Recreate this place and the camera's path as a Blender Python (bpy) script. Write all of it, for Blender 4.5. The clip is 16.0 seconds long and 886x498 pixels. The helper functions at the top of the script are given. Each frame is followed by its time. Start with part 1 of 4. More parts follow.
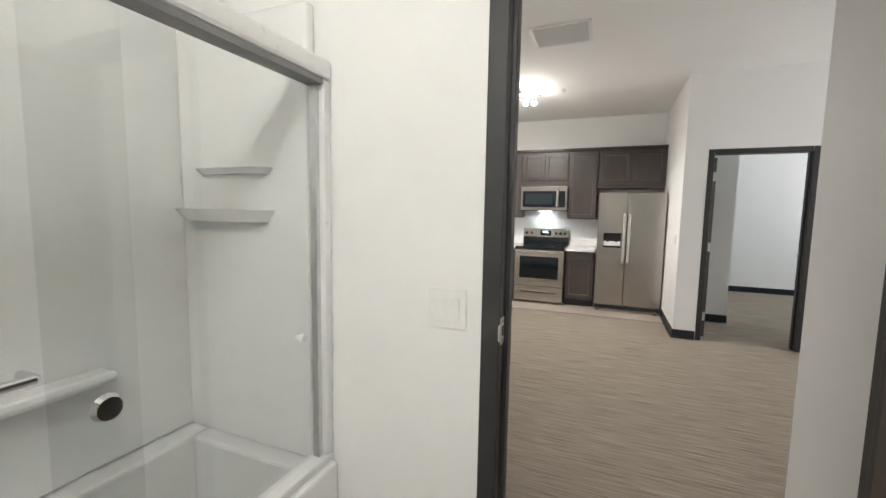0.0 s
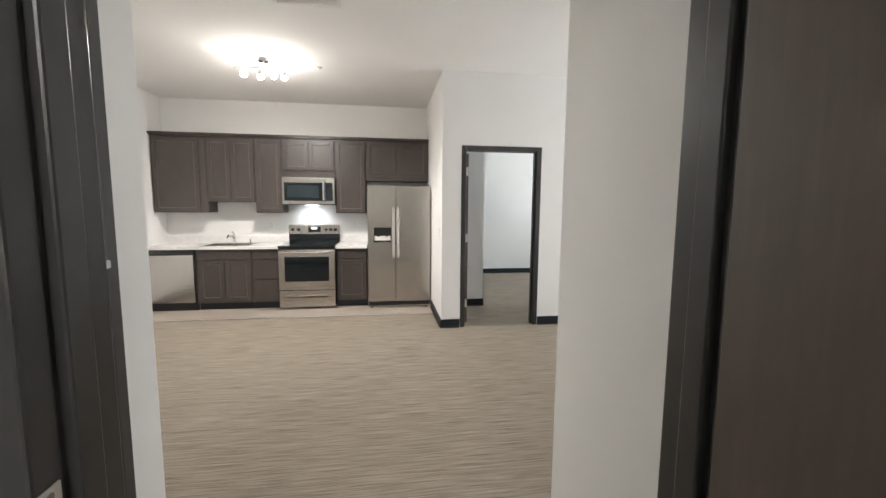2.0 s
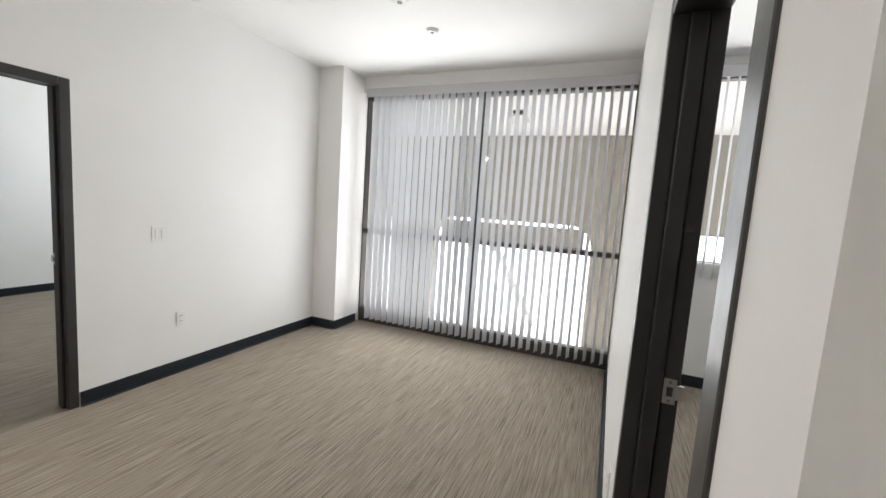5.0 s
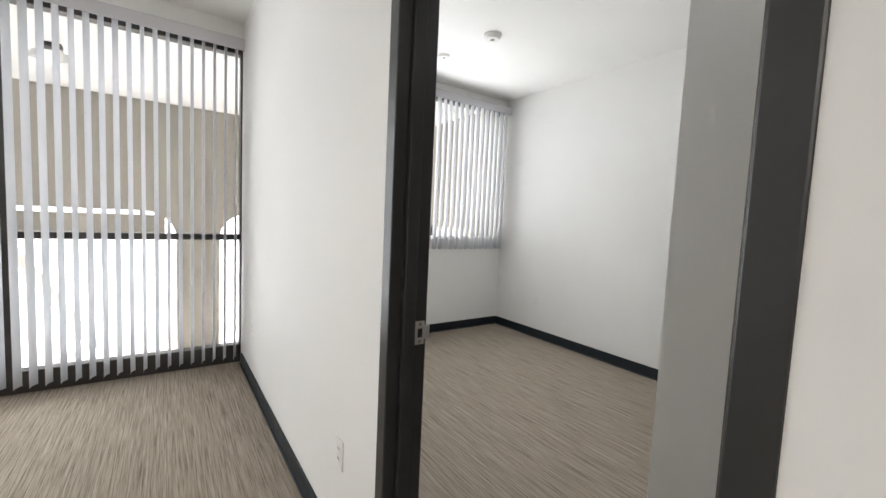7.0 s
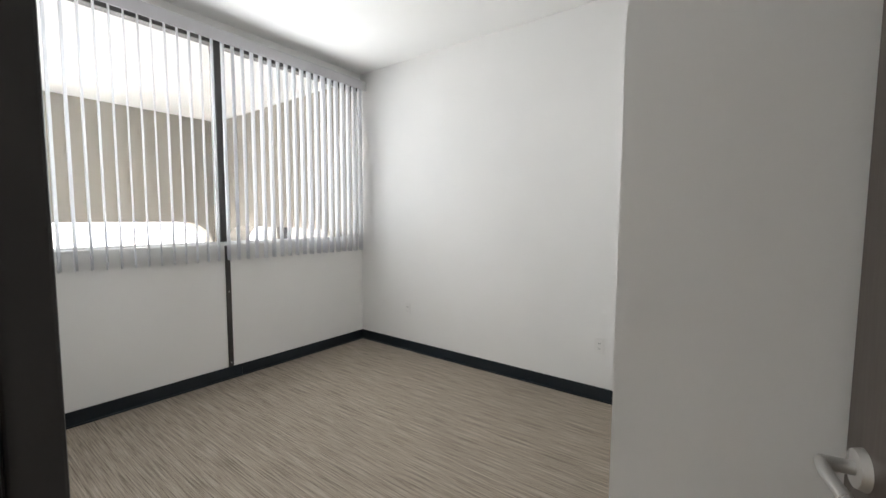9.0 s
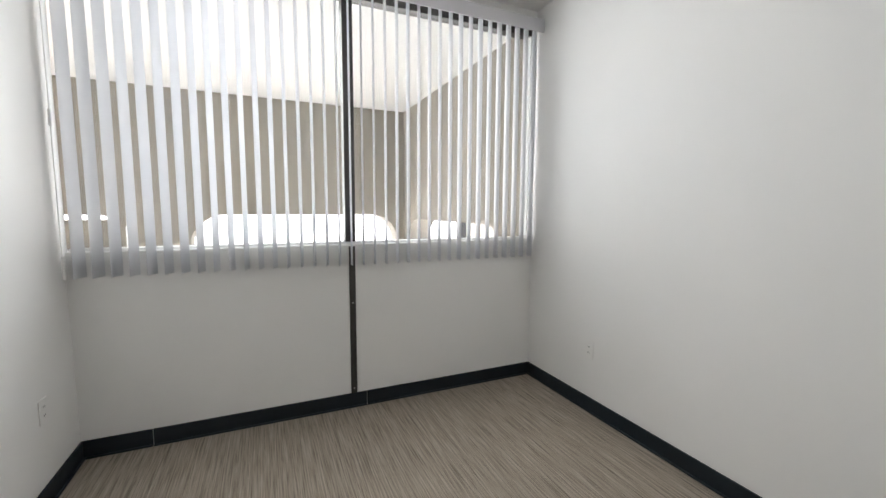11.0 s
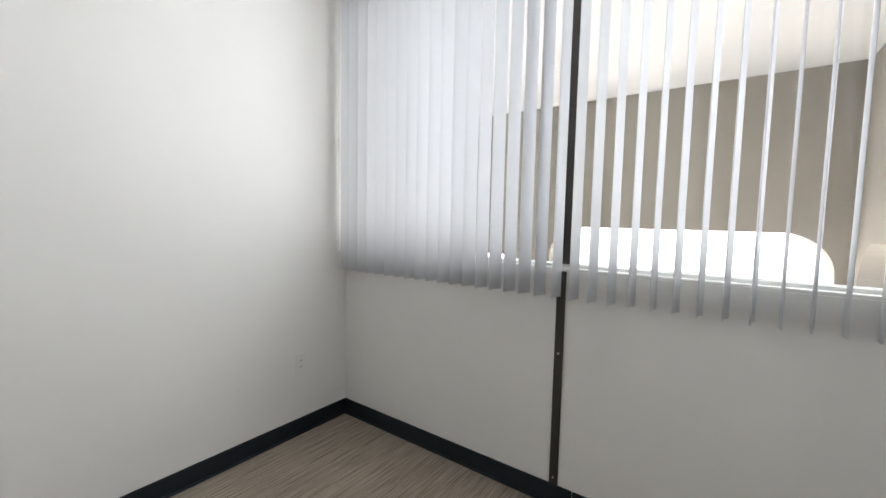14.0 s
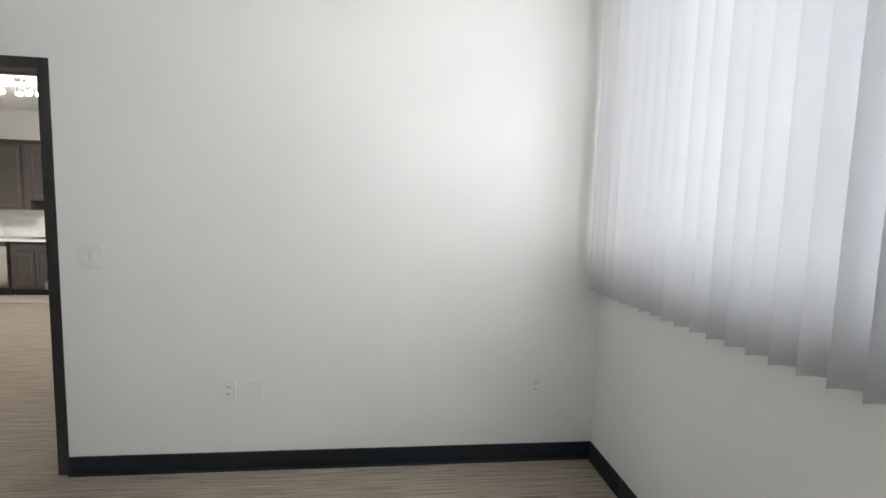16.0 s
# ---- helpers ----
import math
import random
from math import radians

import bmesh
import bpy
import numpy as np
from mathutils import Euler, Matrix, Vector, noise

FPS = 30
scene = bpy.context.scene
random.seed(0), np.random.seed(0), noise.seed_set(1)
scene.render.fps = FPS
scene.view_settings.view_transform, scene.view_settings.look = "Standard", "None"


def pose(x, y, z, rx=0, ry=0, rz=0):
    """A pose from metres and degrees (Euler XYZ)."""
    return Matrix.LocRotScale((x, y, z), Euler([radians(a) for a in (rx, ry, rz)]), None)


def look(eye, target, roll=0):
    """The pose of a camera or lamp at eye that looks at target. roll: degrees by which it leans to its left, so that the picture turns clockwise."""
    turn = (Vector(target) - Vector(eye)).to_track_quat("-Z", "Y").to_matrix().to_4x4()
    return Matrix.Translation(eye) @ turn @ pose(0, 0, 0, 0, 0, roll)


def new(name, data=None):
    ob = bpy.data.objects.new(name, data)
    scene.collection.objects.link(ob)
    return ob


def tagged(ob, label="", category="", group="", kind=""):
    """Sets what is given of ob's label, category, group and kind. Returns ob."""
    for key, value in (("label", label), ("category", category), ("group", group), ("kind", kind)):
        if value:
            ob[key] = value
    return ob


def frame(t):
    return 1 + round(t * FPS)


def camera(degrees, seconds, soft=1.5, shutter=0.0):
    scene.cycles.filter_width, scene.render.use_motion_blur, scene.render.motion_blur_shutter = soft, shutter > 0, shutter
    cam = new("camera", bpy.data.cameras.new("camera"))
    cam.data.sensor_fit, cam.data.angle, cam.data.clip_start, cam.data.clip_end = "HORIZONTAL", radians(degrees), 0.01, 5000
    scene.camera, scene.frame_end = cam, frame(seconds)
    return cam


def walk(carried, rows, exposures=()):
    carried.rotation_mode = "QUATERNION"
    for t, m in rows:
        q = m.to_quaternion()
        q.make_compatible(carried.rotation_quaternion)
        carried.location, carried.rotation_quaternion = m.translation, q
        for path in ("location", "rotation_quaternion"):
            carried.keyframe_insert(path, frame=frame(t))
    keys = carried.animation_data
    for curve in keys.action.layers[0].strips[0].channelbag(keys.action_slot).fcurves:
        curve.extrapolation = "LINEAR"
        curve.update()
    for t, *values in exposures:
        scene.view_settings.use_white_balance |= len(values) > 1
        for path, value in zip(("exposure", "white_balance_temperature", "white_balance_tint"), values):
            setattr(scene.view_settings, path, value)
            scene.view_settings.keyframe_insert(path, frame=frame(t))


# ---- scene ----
cam = camera(95.6, 16.0)
PATH = [
    (0, (-0.764, -5.215, 1.413), (-1.514, -3.37, 1.224), 1.0),
    (0.5, (-0.733, -5.186, 1.427), (-1.079, -3.226, 1.23), 0.9),
    (1, (-0.72, -5.083, 1.464), (-0.747, -3.094, 1.252), 0.6),
    (1.5, (-0.657, -4.881, 1.439), (-0.452, -2.902, 1.231), 0.5),
    (2, (-0.649, -4.6, 1.434), (-0.365, -2.631, 1.223), 0.4),
    (2.5, (-0.706, -4.336, 1.436), (-0.26, -2.399, 1.218), 0.5),
    (3, (-0.634, -4.032, 1.415), (-0.013, -2.143, 1.2), 0.5),
    (3.5, (-0.601, -3.711, 1.422), (0.25, -1.914, 1.205), 0.8),
    (4, (-0.507, -3.449, 1.449), (0.717, -1.884, 1.224), 1.7),
    (4.5, (-0.377, -3.249, 1.506), (1.211, -2.056, 1.274), 2.9),
    (4.7, (-0.334, -3.22, 1.517), (1.365, -2.19, 1.29), 3.4),
    (6.8, (-0.052, -2.742, 1.385), (1.682, -3.726, 1.234), 2.7),
    (7, (-0.038, -2.713, 1.381), (1.602, -3.848, 1.231), 2.6),
    (7.5, (0.091, -2.738, 1.347), (1.46, -4.189, 1.205), 2.1),
    (8, (0.22, -2.844, 1.37), (1.404, -4.448, 1.215), 1.7),
    (8.2, (0.301, -2.914, 1.354), (1.418, -4.568, 1.215), 2.5),
    (10.3, (0.884, -4.024, 1.405), (2.383, -5.335, 1.218), -1.1),
    (10.5, (1.011, -4.105, 1.403), (2.591, -5.317, 1.21), 1.2),
    (11, (1.213, -4.377, 1.398), (3.032, -5.185, 1.199), 0.3),
    (11.5, (1.36, -4.569, 1.374), (3.299, -5.026, 1.199), 0.1),
    (12, (1.463, -4.834, 1.373), (3.45, -4.981, 1.194), 0.1),
    (12.5, (1.587, -5.042, 1.378), (3.577, -4.947, 1.208), 0.1),
    (13, (1.728, -5.236, 1.385), (3.686, -4.87, 1.209), 0.7),
    (13.5, (1.914, -5.448, 1.369), (3.739, -4.65, 1.197), 0.2),
    (14, (2.124, -5.552, 1.371), (3.74, -4.383, 1.222), 1.2),
    (14.5, (2.347, -5.59, 1.399), (3.688, -4.114, 1.235), 0.7),
    (15, (2.531, -5.599, 1.398), (3.552, -3.887, 1.239), 0.5),
    (15.5, (2.723, -5.579, 1.445), (3.334, -3.682, 1.272), 0.6),
    (16, (2.814, -5.599, 1.424), (3.016, -3.617, 1.256), 1.6),
]

walk(cam, [(t, look(e, g, r)) for t, e, g, r in PATH], exposures=[(0.0, 2.5), (1.8, 2.7), (3.0, 2.65), (4.5, 2.5), (6.5, 2.6), (8.0, 2.75), (10.3, 2.58), (14.0, 2.5), (16.0, 2.55)])

# ---- world and light ----
world = bpy.data.worlds.new("sky")
scene.world = world
world.use_nodes = True
wn = world.node_tree
sky = wn.nodes.new("ShaderNodeTexSky")
sky.sky_type, sky.sun_disc = "NISHITA", False
sky.sun_elevation, sky.sun_rotation = radians(54), radians(73)
sky.dust_density, sky.air_density = 4.0, 0.7
bgn = wn.nodes["Background"]
bgn.inputs["Strength"].default_value = 0.15
wn.links.new(sky.outputs[0], bgn.inputs["Color"])


def lamp(name, kind, energy, m, color=(1, 1, 1), **kw):
    d = bpy.data.lights.new(name, kind)
    d.energy, d.color = energy, color
    for k, v in kw.items():
        if k == "size": d.shape, d.size = "DISK", v
        if k == "radius": d.shadow_soft_size = v
        if k == "spot": d.spot_size, d.spot_blend = radians(v), 0.6
        if k == "angle": d.angle = radians(v)
    ob = new(name, d)
    ob.matrix_world = m
    return ob


TRACK, BATH = 0.75, 2.05
BED_DAY, LIV_DAY, SEC_DAY = 8.6, 7.8, 6.2
WARM = (1.0, 0.96, 0.92)
lamp("sun", "SUN", 2.2, look((40, 12, 58), (0, 0, 0)), (1, 0.96, 0.9), angle=0.5)
# lamps added at each window opening as stand-in daylight, two room-side of the vanes
for xx, yy, zz, wide, high, power in ((4.11, -4.9, 1.98, 2.5, 1.5, BED_DAY), (3.80, -4.9, 1.98, 1.9, 1.4, BED_DAY * 0.3), (4.06, -1.7, 1.42, 2.4, 2.4, LIV_DAY), (3.74, -1.45, 1.42, 1.8, 2.2, LIV_DAY * 0.75), (3.94, 2.05, 1.85, 2.8, 1.85, SEC_DAY)):
    sl = lamp("daylight_stand_in", "AREA", power, look((xx, yy, zz), (2.0, yy, zz)), (0.95, 0.98, 1.0) if yy < 0 else (0.8, 0.92, 1.0))
    sl.data.shape, sl.data.size, sl.data.size_y = "RECTANGLE", wide, high


# ---- materials ----


def mat(name, color, rough=0.6, metal=0.0, vary=0.06, scale=3.0, stretch=(1, 1, 1), fine=0.0, fscale=60.0, bump=0.0, bscale=200.0, island=0.0, spec=0.5, rust=0.0):
    m = bpy.data.materials.new(name)
    m.use_nodes = True
    nt = m.node_tree
    b = nt.nodes["Principled BSDF"]
    b.inputs["Roughness"].default_value, b.inputs["Metallic"].default_value = rough, metal
    b.inputs["Specular IOR Level"].default_value = spec
    tc = nt.nodes.new("ShaderNodeTexCoord")
    mp = nt.nodes.new("ShaderNodeMapping")
    mp.inputs["Scale"].default_value = stretch
    nt.links.new(tc.outputs["Object"], mp.inputs[0])
    fac = None

    def noise_node(sc, detail):
        n = nt.nodes.new("ShaderNodeTexNoise")
        n.inputs["Scale"].default_value, n.inputs["Detail"].default_value = sc, detail
        nt.links.new(mp.outputs[0], n.inputs["Vector"])
        return n.outputs["Fac"]

    def mixer(base, f, amount):
        h = nt.nodes.new("ShaderNodeMapRange")
        h.inputs[1].default_value, h.inputs[2].default_value = 0.3, 0.7
        h.inputs[3].default_value, h.inputs[4].default_value = 1 - amount, 1 + amount
        nt.links.new(f, h.inputs[0])
        x = nt.nodes.new("ShaderNodeVectorMath")
        x.operation = "SCALE"
        if isinstance(base, tuple):
            x.inputs[0].default_value = base
        else:
            nt.links.new(base, x.inputs[0])
        nt.links.new(h.outputs[0], x.inputs["Scale"])
        return x.outputs[0]

    col = mixer(tuple(color), noise_node(scale, 3), vary)
    if fine:
        col = mixer(col, noise_node(fscale, 4), fine)
    nt.links.new(col, b.inputs["Base Color"])
    rr = nt.nodes.new("ShaderNodeMapRange")
    rr.inputs[3].default_value, rr.inputs[4].default_value = max(rough - 0.08, 0.02), min(rough + 0.08, 1)
    nt.links.new(noise_node(scale * 4, 2), rr.inputs[0])
    nt.links.new(rr.outputs[0], b.inputs["Roughness"])
    if bump:
        bp = nt.nodes.new("ShaderNodeBump")
        bp.inputs["Strength"].default_value, bp.inputs["Distance"].default_value = bump, 0.002
        nt.links.new(noise_node(bscale, 4), bp.inputs["Height"])
        nt.links.new(bp.outputs[0], b.inputs["Normal"])
    return m


WALL = mat("white_wall_paint", (0.84, 0.832, 0.815), 0.75, vary=0.02, scale=1.2, bump=0.12, bscale=120)
CEIL = mat("white_ceiling_paint", (0.88, 0.875, 0.86), 0.85, vary=0.02, scale=1.0, bump=0.2, bscale=90)
BASE = mat("black_rubber_base", (0.006, 0.012, 0.018), 0.45, vary=0.15, scale=4, bump=0.1, bscale=60)
FRAME = mat("dark_bronze_painted_steel", (0.032, 0.031, 0.031), 0.38, vary=0.1, scale=6, bump=0.08, bscale=90)
DOOR = mat("dark_stained_door_veneer", (0.070, 0.054, 0.044), 0.34, vary=0.08, scale=3, stretch=(8, 8, 0.7), fine=0.07, fscale=14, bump=0.06, bscale=30)
CAB = mat("grey_brown_stained_maple", (0.060, 0.049, 0.044), 0.36, vary=0.14, scale=2.2, stretch=(2, 2, 0.9), fine=0.06, fscale=16, bump=0.05, bscale=40)
CABEDGE = mat("rubbed_grey_brown_edge", (0.135, 0.112, 0.100), 0.32, vary=0.12, scale=5)
SATIN = mat("satin_nickel", (0.66, 0.65, 0.63), 0.3, 0.85, vary=0.05)
STEEL = mat("brushed_stainless_steel", (0.50, 0.475, 0.445), 0.25, 1.0, vary=0.04, scale=6, stretch=(1, 1, 40), fine=0.05, fscale=20, bump=0.04, bscale=30)
CHROME = mat("polished_chrome", (0.78, 0.78, 0.78), 0.12, 1.0, vary=0.02)
BLACKGL = mat("black_glass", (0.006, 0.010, 0.012), 0.06, vary=0.05)
BLACK = mat("black_plastic", (0.018, 0.018, 0.019), 0.4, vary=0.1)
GREYP = mat("grey_plastic", (0.24, 0.235, 0.23), 0.45, vary=0.06)
WHITEP = mat("white_plastic", (0.82, 0.81, 0.79), 0.35, vary=0.02)
COUNTER = mat("white_quartz", (0.80, 0.79, 0.77), 0.22, vary=0.07, scale=4, fine=0.05, fscale=25)
ACRYL = mat("white_acrylic_shower", (0.80, 0.80, 0.785), 0.18, vary=0.02, scale=2)
ALU = mat("silver_aluminium", (0.62, 0.62, 0.62), 0.35, 1.0, vary=0.05)
WFRAME = mat("white_metal_shower_frame", (0.78, 0.78, 0.77), 0.3, vary=0.03)
BRONZE = mat("dark_bronze_aluminium", (0.055, 0.05, 0.047), 0.4, 0.3, vary=0.12)
VALANCE = mat("grey_white_valance", (0.52, 0.51, 0.53), 0.5, vary=0.03)
STUCCO = mat("beige_stucco", (0.36, 0.33, 0.28), 0.9, vary=0.07, scale=0.8, fine=0.06, fscale=40, bump=0.5, bscale=60)
CONC = mat("pale_concrete", (0.6, 0.59, 0.57), 0.85, vary=0.08, scale=0.7, fine=0.06, fscale=30)
SCREEN = mat("dark_display", (0.02, 0.03, 0.035), 0.2, vary=0.05)


def carpet_mat(name, a, b_, c):
    m = bpy.data.materials.new(name)
    m.use_nodes = True
    nt = m.node_tree
    b = nt.nodes["Principled BSDF"]
    b.inputs["Roughness"].default_value = 0.95
    b.inputs["Specular IOR Level"].default_value = 0.1
    tc = nt.nodes.new("ShaderNodeTexCoord")

    def streak(sx, sy, detail):
        mp = nt.nodes.new("ShaderNodeMapping")
        mp.inputs["Scale"].default_value = (sx, sy, 1)
        nt.links.new(tc.outputs["Object"], mp.inputs[0])
        n = nt.nodes.new("ShaderNodeTexNoise")
        n.inputs["Scale"].default_value, n.inputs["Detail"].default_value = 1.0, detail
        n.inputs["Roughness"].default_value = 0.65
        nt.links.new(mp.outputs[0], n.inputs["Vector"])
        return n.outputs["Fac"]
    r = nt.nodes.new("ShaderNodeValToRGB")
    r.color_ramp.elements[0].position, r.color_ramp.elements[0].color = 0.33, (*a, 1)
    r.color_ramp.elements[1].position, r.color_ramp.elements[1].color = 0.66, (*c, 1)
    e = r.color_ramp.elements.new(0.48)
    e.color = (*b_, 1)
    nt.links.new(streak(3.5, 150, 5), r.inputs[0])
    mx = nt.nodes.new("ShaderNodeMix")
    mx.data_type, mx.blend_type = "RGBA", "MULTIPLY"
    mx.inputs[0].default_value = 0.45
    r2 = nt.nodes.new("ShaderNodeValToRGB")
    r2.color_ramp.elements[0].position, r2.color_ramp.elements[0].color = 0.35, (0.62, 0.62, 0.62, 1)
    r2.color_ramp.elements[1].position, r2.color_ramp.elements[1].color = 0.6, (1.1, 1.1, 1.1, 1)
    nt.links.new(streak(1.3, 55, 4), r2.inputs[0])
    nt.links.new(r.outputs[0], mx.inputs[6])
    nt.links.new(r2.outputs[0], mx.inputs[7])
    nt.links.new(mx.outputs[2], b.inputs["Base Color"])
    bp = nt.nodes.new("ShaderNodeBump")
    bp.inputs["Strength"].default_value, bp.inputs["Distance"].default_value = 0.5, 0.004
    nt.links.new(streak(60, 260, 3), bp.inputs["Height"])
    nt.links.new(bp.outputs[0], b.inputs["Normal"])
    return m


CARPET = carpet_mat("striped_loop_carpet", (0.155, 0.127, 0.100), (0.30, 0.253, 0.205), (0.42, 0.362, 0.298))
VINYL = mat("pale_grey_vinyl_plank", (0.42, 0.36, 0.31), 0.5, vary=0.08, scale=2, stretch=(0.6, 8, 1), fine=0.08, fscale=14)
TILE = mat("grey_bath_floor", (0.4, 0.38, 0.36), 0.5, vary=0.08)


def glass_mat(name, tint=(0.97, 0.98, 0.98)):
    m = bpy.data.materials.new(name)
    m.use_nodes = True
    nt = m.node_tree
    nt.nodes.remove(nt.nodes["Principled BSDF"])
    g = nt.nodes.new("ShaderNodeBsdfGlossy")
    g.inputs["Roughness"].default_value = 0.02
    tr = nt.nodes.new("ShaderNodeBsdfTransparent")
    tr.inputs["Color"].default_value = (*tint, 1)
    lw = nt.nodes.new("ShaderNodeLayerWeight")
    pw = nt.nodes.new("ShaderNodeMath")
    pw.operation = "POWER"
    pw.inputs[1].default_value = 5.0
    nt.links.new(lw.outputs["Facing"], pw.inputs[0])
    fr = nt.nodes.new("ShaderNodeMath")
    fr.operation = "MULTIPLY_ADD"
    fr.inputs[1].default_value, fr.inputs[2].default_value = 0.8, 0.035
    nt.links.new(pw.outputs[0], fr.inputs[0])
    mx = nt.nodes.new("ShaderNodeMixShader")
    nt.links.new(fr.outputs[0], mx.inputs[0])
    nt.links.new(tr.outputs[0], mx.inputs[1])
    nt.links.new(g.outputs[0], mx.inputs[2])
    nt.links.new(mx.outputs[0], nt.nodes["Material Output"].inputs["Surface"])
    return m


GLASS = glass_mat("window_glass")
SHGLASS = glass_mat("shower_glass", (0.975, 0.978, 0.975))


def vane_mat():
    m = bpy.data.materials.new("translucent_white_vane")
    m.use_nodes = True
    nt = m.node_tree
    b = nt.nodes["Principled BSDF"]
    b.inputs["Base Color"].default_value = (0.80, 0.80, 0.82, 1)
    b.inputs["Roughness"].default_value = 0.55
    oi = nt.nodes.new("ShaderNodeObjectInfo")
    mr = nt.nodes.new("ShaderNodeMapRange")
    mr.inputs[3].default_value, mr.inputs[4].default_value = 0.70, 0.78
    nt.links.new(oi.outputs["Random"], mr.inputs[0])
    cc = nt.nodes.new("ShaderNodeCombineColor")
    for i in range(3):
        nt.links.new(mr.outputs[0], cc.inputs[i])
    nt.links.new(cc.outputs[0], b.inputs["Base Color"])
    tl = nt.nodes.new("ShaderNodeBsdfTranslucent")
    tl.inputs["Color"].default_value = (0.62, 0.63, 0.67, 1)
    mx = nt.nodes.new("ShaderNodeMixShader")
    mx.inputs[0].default_value = 0.45
    nt.links.new(b.outputs[0], mx.inputs[1])
    nt.links.new(tl.outputs[0], mx.inputs[2])
    nt.links.new(mx.outputs[0], nt.nodes["Material Output"].inputs["Surface"])
    return m


VANE = vane_mat()


def glow_mat(name, color, strength):
    m = bpy.data.materials.new(name)
    m.use_nodes = True
    b = m.node_tree.nodes["Principled BSDF"]
    b.inputs["Emission Color"].default_value = (*color, 1)
    b.inputs["Emission Strength"].default_value = strength
    return m


BULB = glow_mat("lit_frosted_bulb", (1.0, 0.92, 0.8), 14)
HOODL = glow_mat("lit_hood_lens", (0.85, 0.93, 1.0), 3)
LED = glow_mat("blue_green_led_digits", (0.5, 0.8, 1.0), 1.5)

# ---- mesh helpers ----


def box(bm, x0, x1, y0, y1, z0, z1, bevel=0.0):
    r = bmesh.ops.create_cube(bm, size=1.0)
    vs = r["verts"]
    bmesh.ops.scale(bm, vec=(x1 - x0, y1 - y0, z1 - z0), verts=vs)
    bmesh.ops.translate(bm, vec=((x0 + x1) / 2, (y0 + y1) / 2, (z0 + z1) / 2), verts=vs)
    if bevel:
        es = {e for v in vs for e in v.link_edges}
        bmesh.ops.bevel(bm, geom=list(es), offset=bevel, segments=2, affect="EDGES", profile=0.5)
    return bm


def boxes(*specs, bevel=0.0):
    bm = bmesh.new()
    for s in specs:
        box(bm, *s, bevel=bevel)
    return bm


def tube(bm, p0, p1, r, r2=None, seg=16):
    p0, p1 = Vector(p0), Vector(p1)
    d = p1 - p0
    m = Matrix.Translation((p0 + p1) / 2) @ d.to_track_quat("Z", "Y").to_matrix().to_4x4()
    bmesh.ops.create_cone(bm, cap_ends=True, segments=seg, radius1=r, radius2=r if r2 is None else r2, depth=d.length, matrix=m)
    return bm


def path_tube(bm, pts, r, seg=12):
    for a, b in zip(pts, pts[1:]):
        tube(bm, a, b, r, seg=seg)
    for p in pts[1:-1]:
        bmesh.ops.create_uvsphere(bm, u_segments=seg, v_segments=6, radius=r, matrix=Matrix.Translation(p))
    return bm


def mesh_of(name, bm, material, smooth=False):
    me = bpy.data.meshes.new(name)
    bm.to_mesh(me)
    bm.free()
    me.materials.append(material)
    if smooth:
        me.polygons.foreach_set("use_smooth", [True] * len(me.polygons))
        me.set_sharp_from_angle(angle=radians(35))
    return me


def part(name, bm, material, parent, label="", smooth=False):
    ob = new(name, mesh_of(name, bm, material, smooth))
    if parent is not None:
        ob.parent = parent
        up = parent
        off = Vector()
        while up is not None:
            off += up.location
            up = up.parent
        ob.data.transform(Matrix.Translation(-off))
    if label:
        tagged(ob, label)
    return ob


def thing(name, at, label, category, group="", kind=""):
    e = new(name)
    e.location = at
    e.empty_display_size = 0.1
    return tagged(e, label, category, group, kind)


def structure(name, bm, material, label, category):
    return tagged(part(name, bm, material, None), label, category, kind="structure")


# ---- levels and lines of the plan ----
H = 2.945
KL, KB = -3.81, 1.80          # kitchen side wall, kitchen back wall
YL, YB = -3.27, -3.40         # bedroom partition: living face, bedroom face
XF = 3.96                     # window wall, bedroom face
XL = 3.86                     # window wall, living face
YS = -6.40                    # bedroom far side
BH0, BH1 = -4.14, -4.00       # bathroom front wall
HX0, HX1 = -1.363, -0.04       # hall recess sides
DH = 2.085                    # door opening height

# ---- floors ----
structure("floor_carpet", boxes((-4.0, 4.0, BH1, 0.66, -0.12, 0.0), (0.0, 4.0, 0.66, 4.0, -0.12, 0.0), (HX1 + 0.02, 4.0, -6.6, BH1, -0.12, 0.0)), CARPET, "beige and taupe striped loop carpet floor", "carpet")
structure("floor_kitchen", boxes((-4.0, 0.0, 0.66, 2.0, -0.12, 0.001)), VINYL, "pale greige vinyl kitchen floor", "floor")
structure("floor_bathroom", boxes((-2.6, HX1 + 0.02, -6.6, BH1, -0.12, 0.0)), TILE, "grey tile bathroom floor", "floor")
part("transition_strip", boxes((KL, 0.0, 0.650, 0.675, 0.0, 0.006), bevel=0.002), ALU, None)
tagged(bpy.data.objects["transition_strip"], "thin metal strip between carpet and vinyl", "floor trim", kind="structure")

# ---- ceiling ----
structure("ceiling", boxes((-4.2, 4.3, -6.8, 4.2, H, H + 0.15)), CEIL, "matte white flat ceiling", "ceiling")

# ---- walls ----


def wall(name, *specs, label="smooth off-white painted wall"):
    return structure(name, boxes(*specs), WALL, label, "wall")


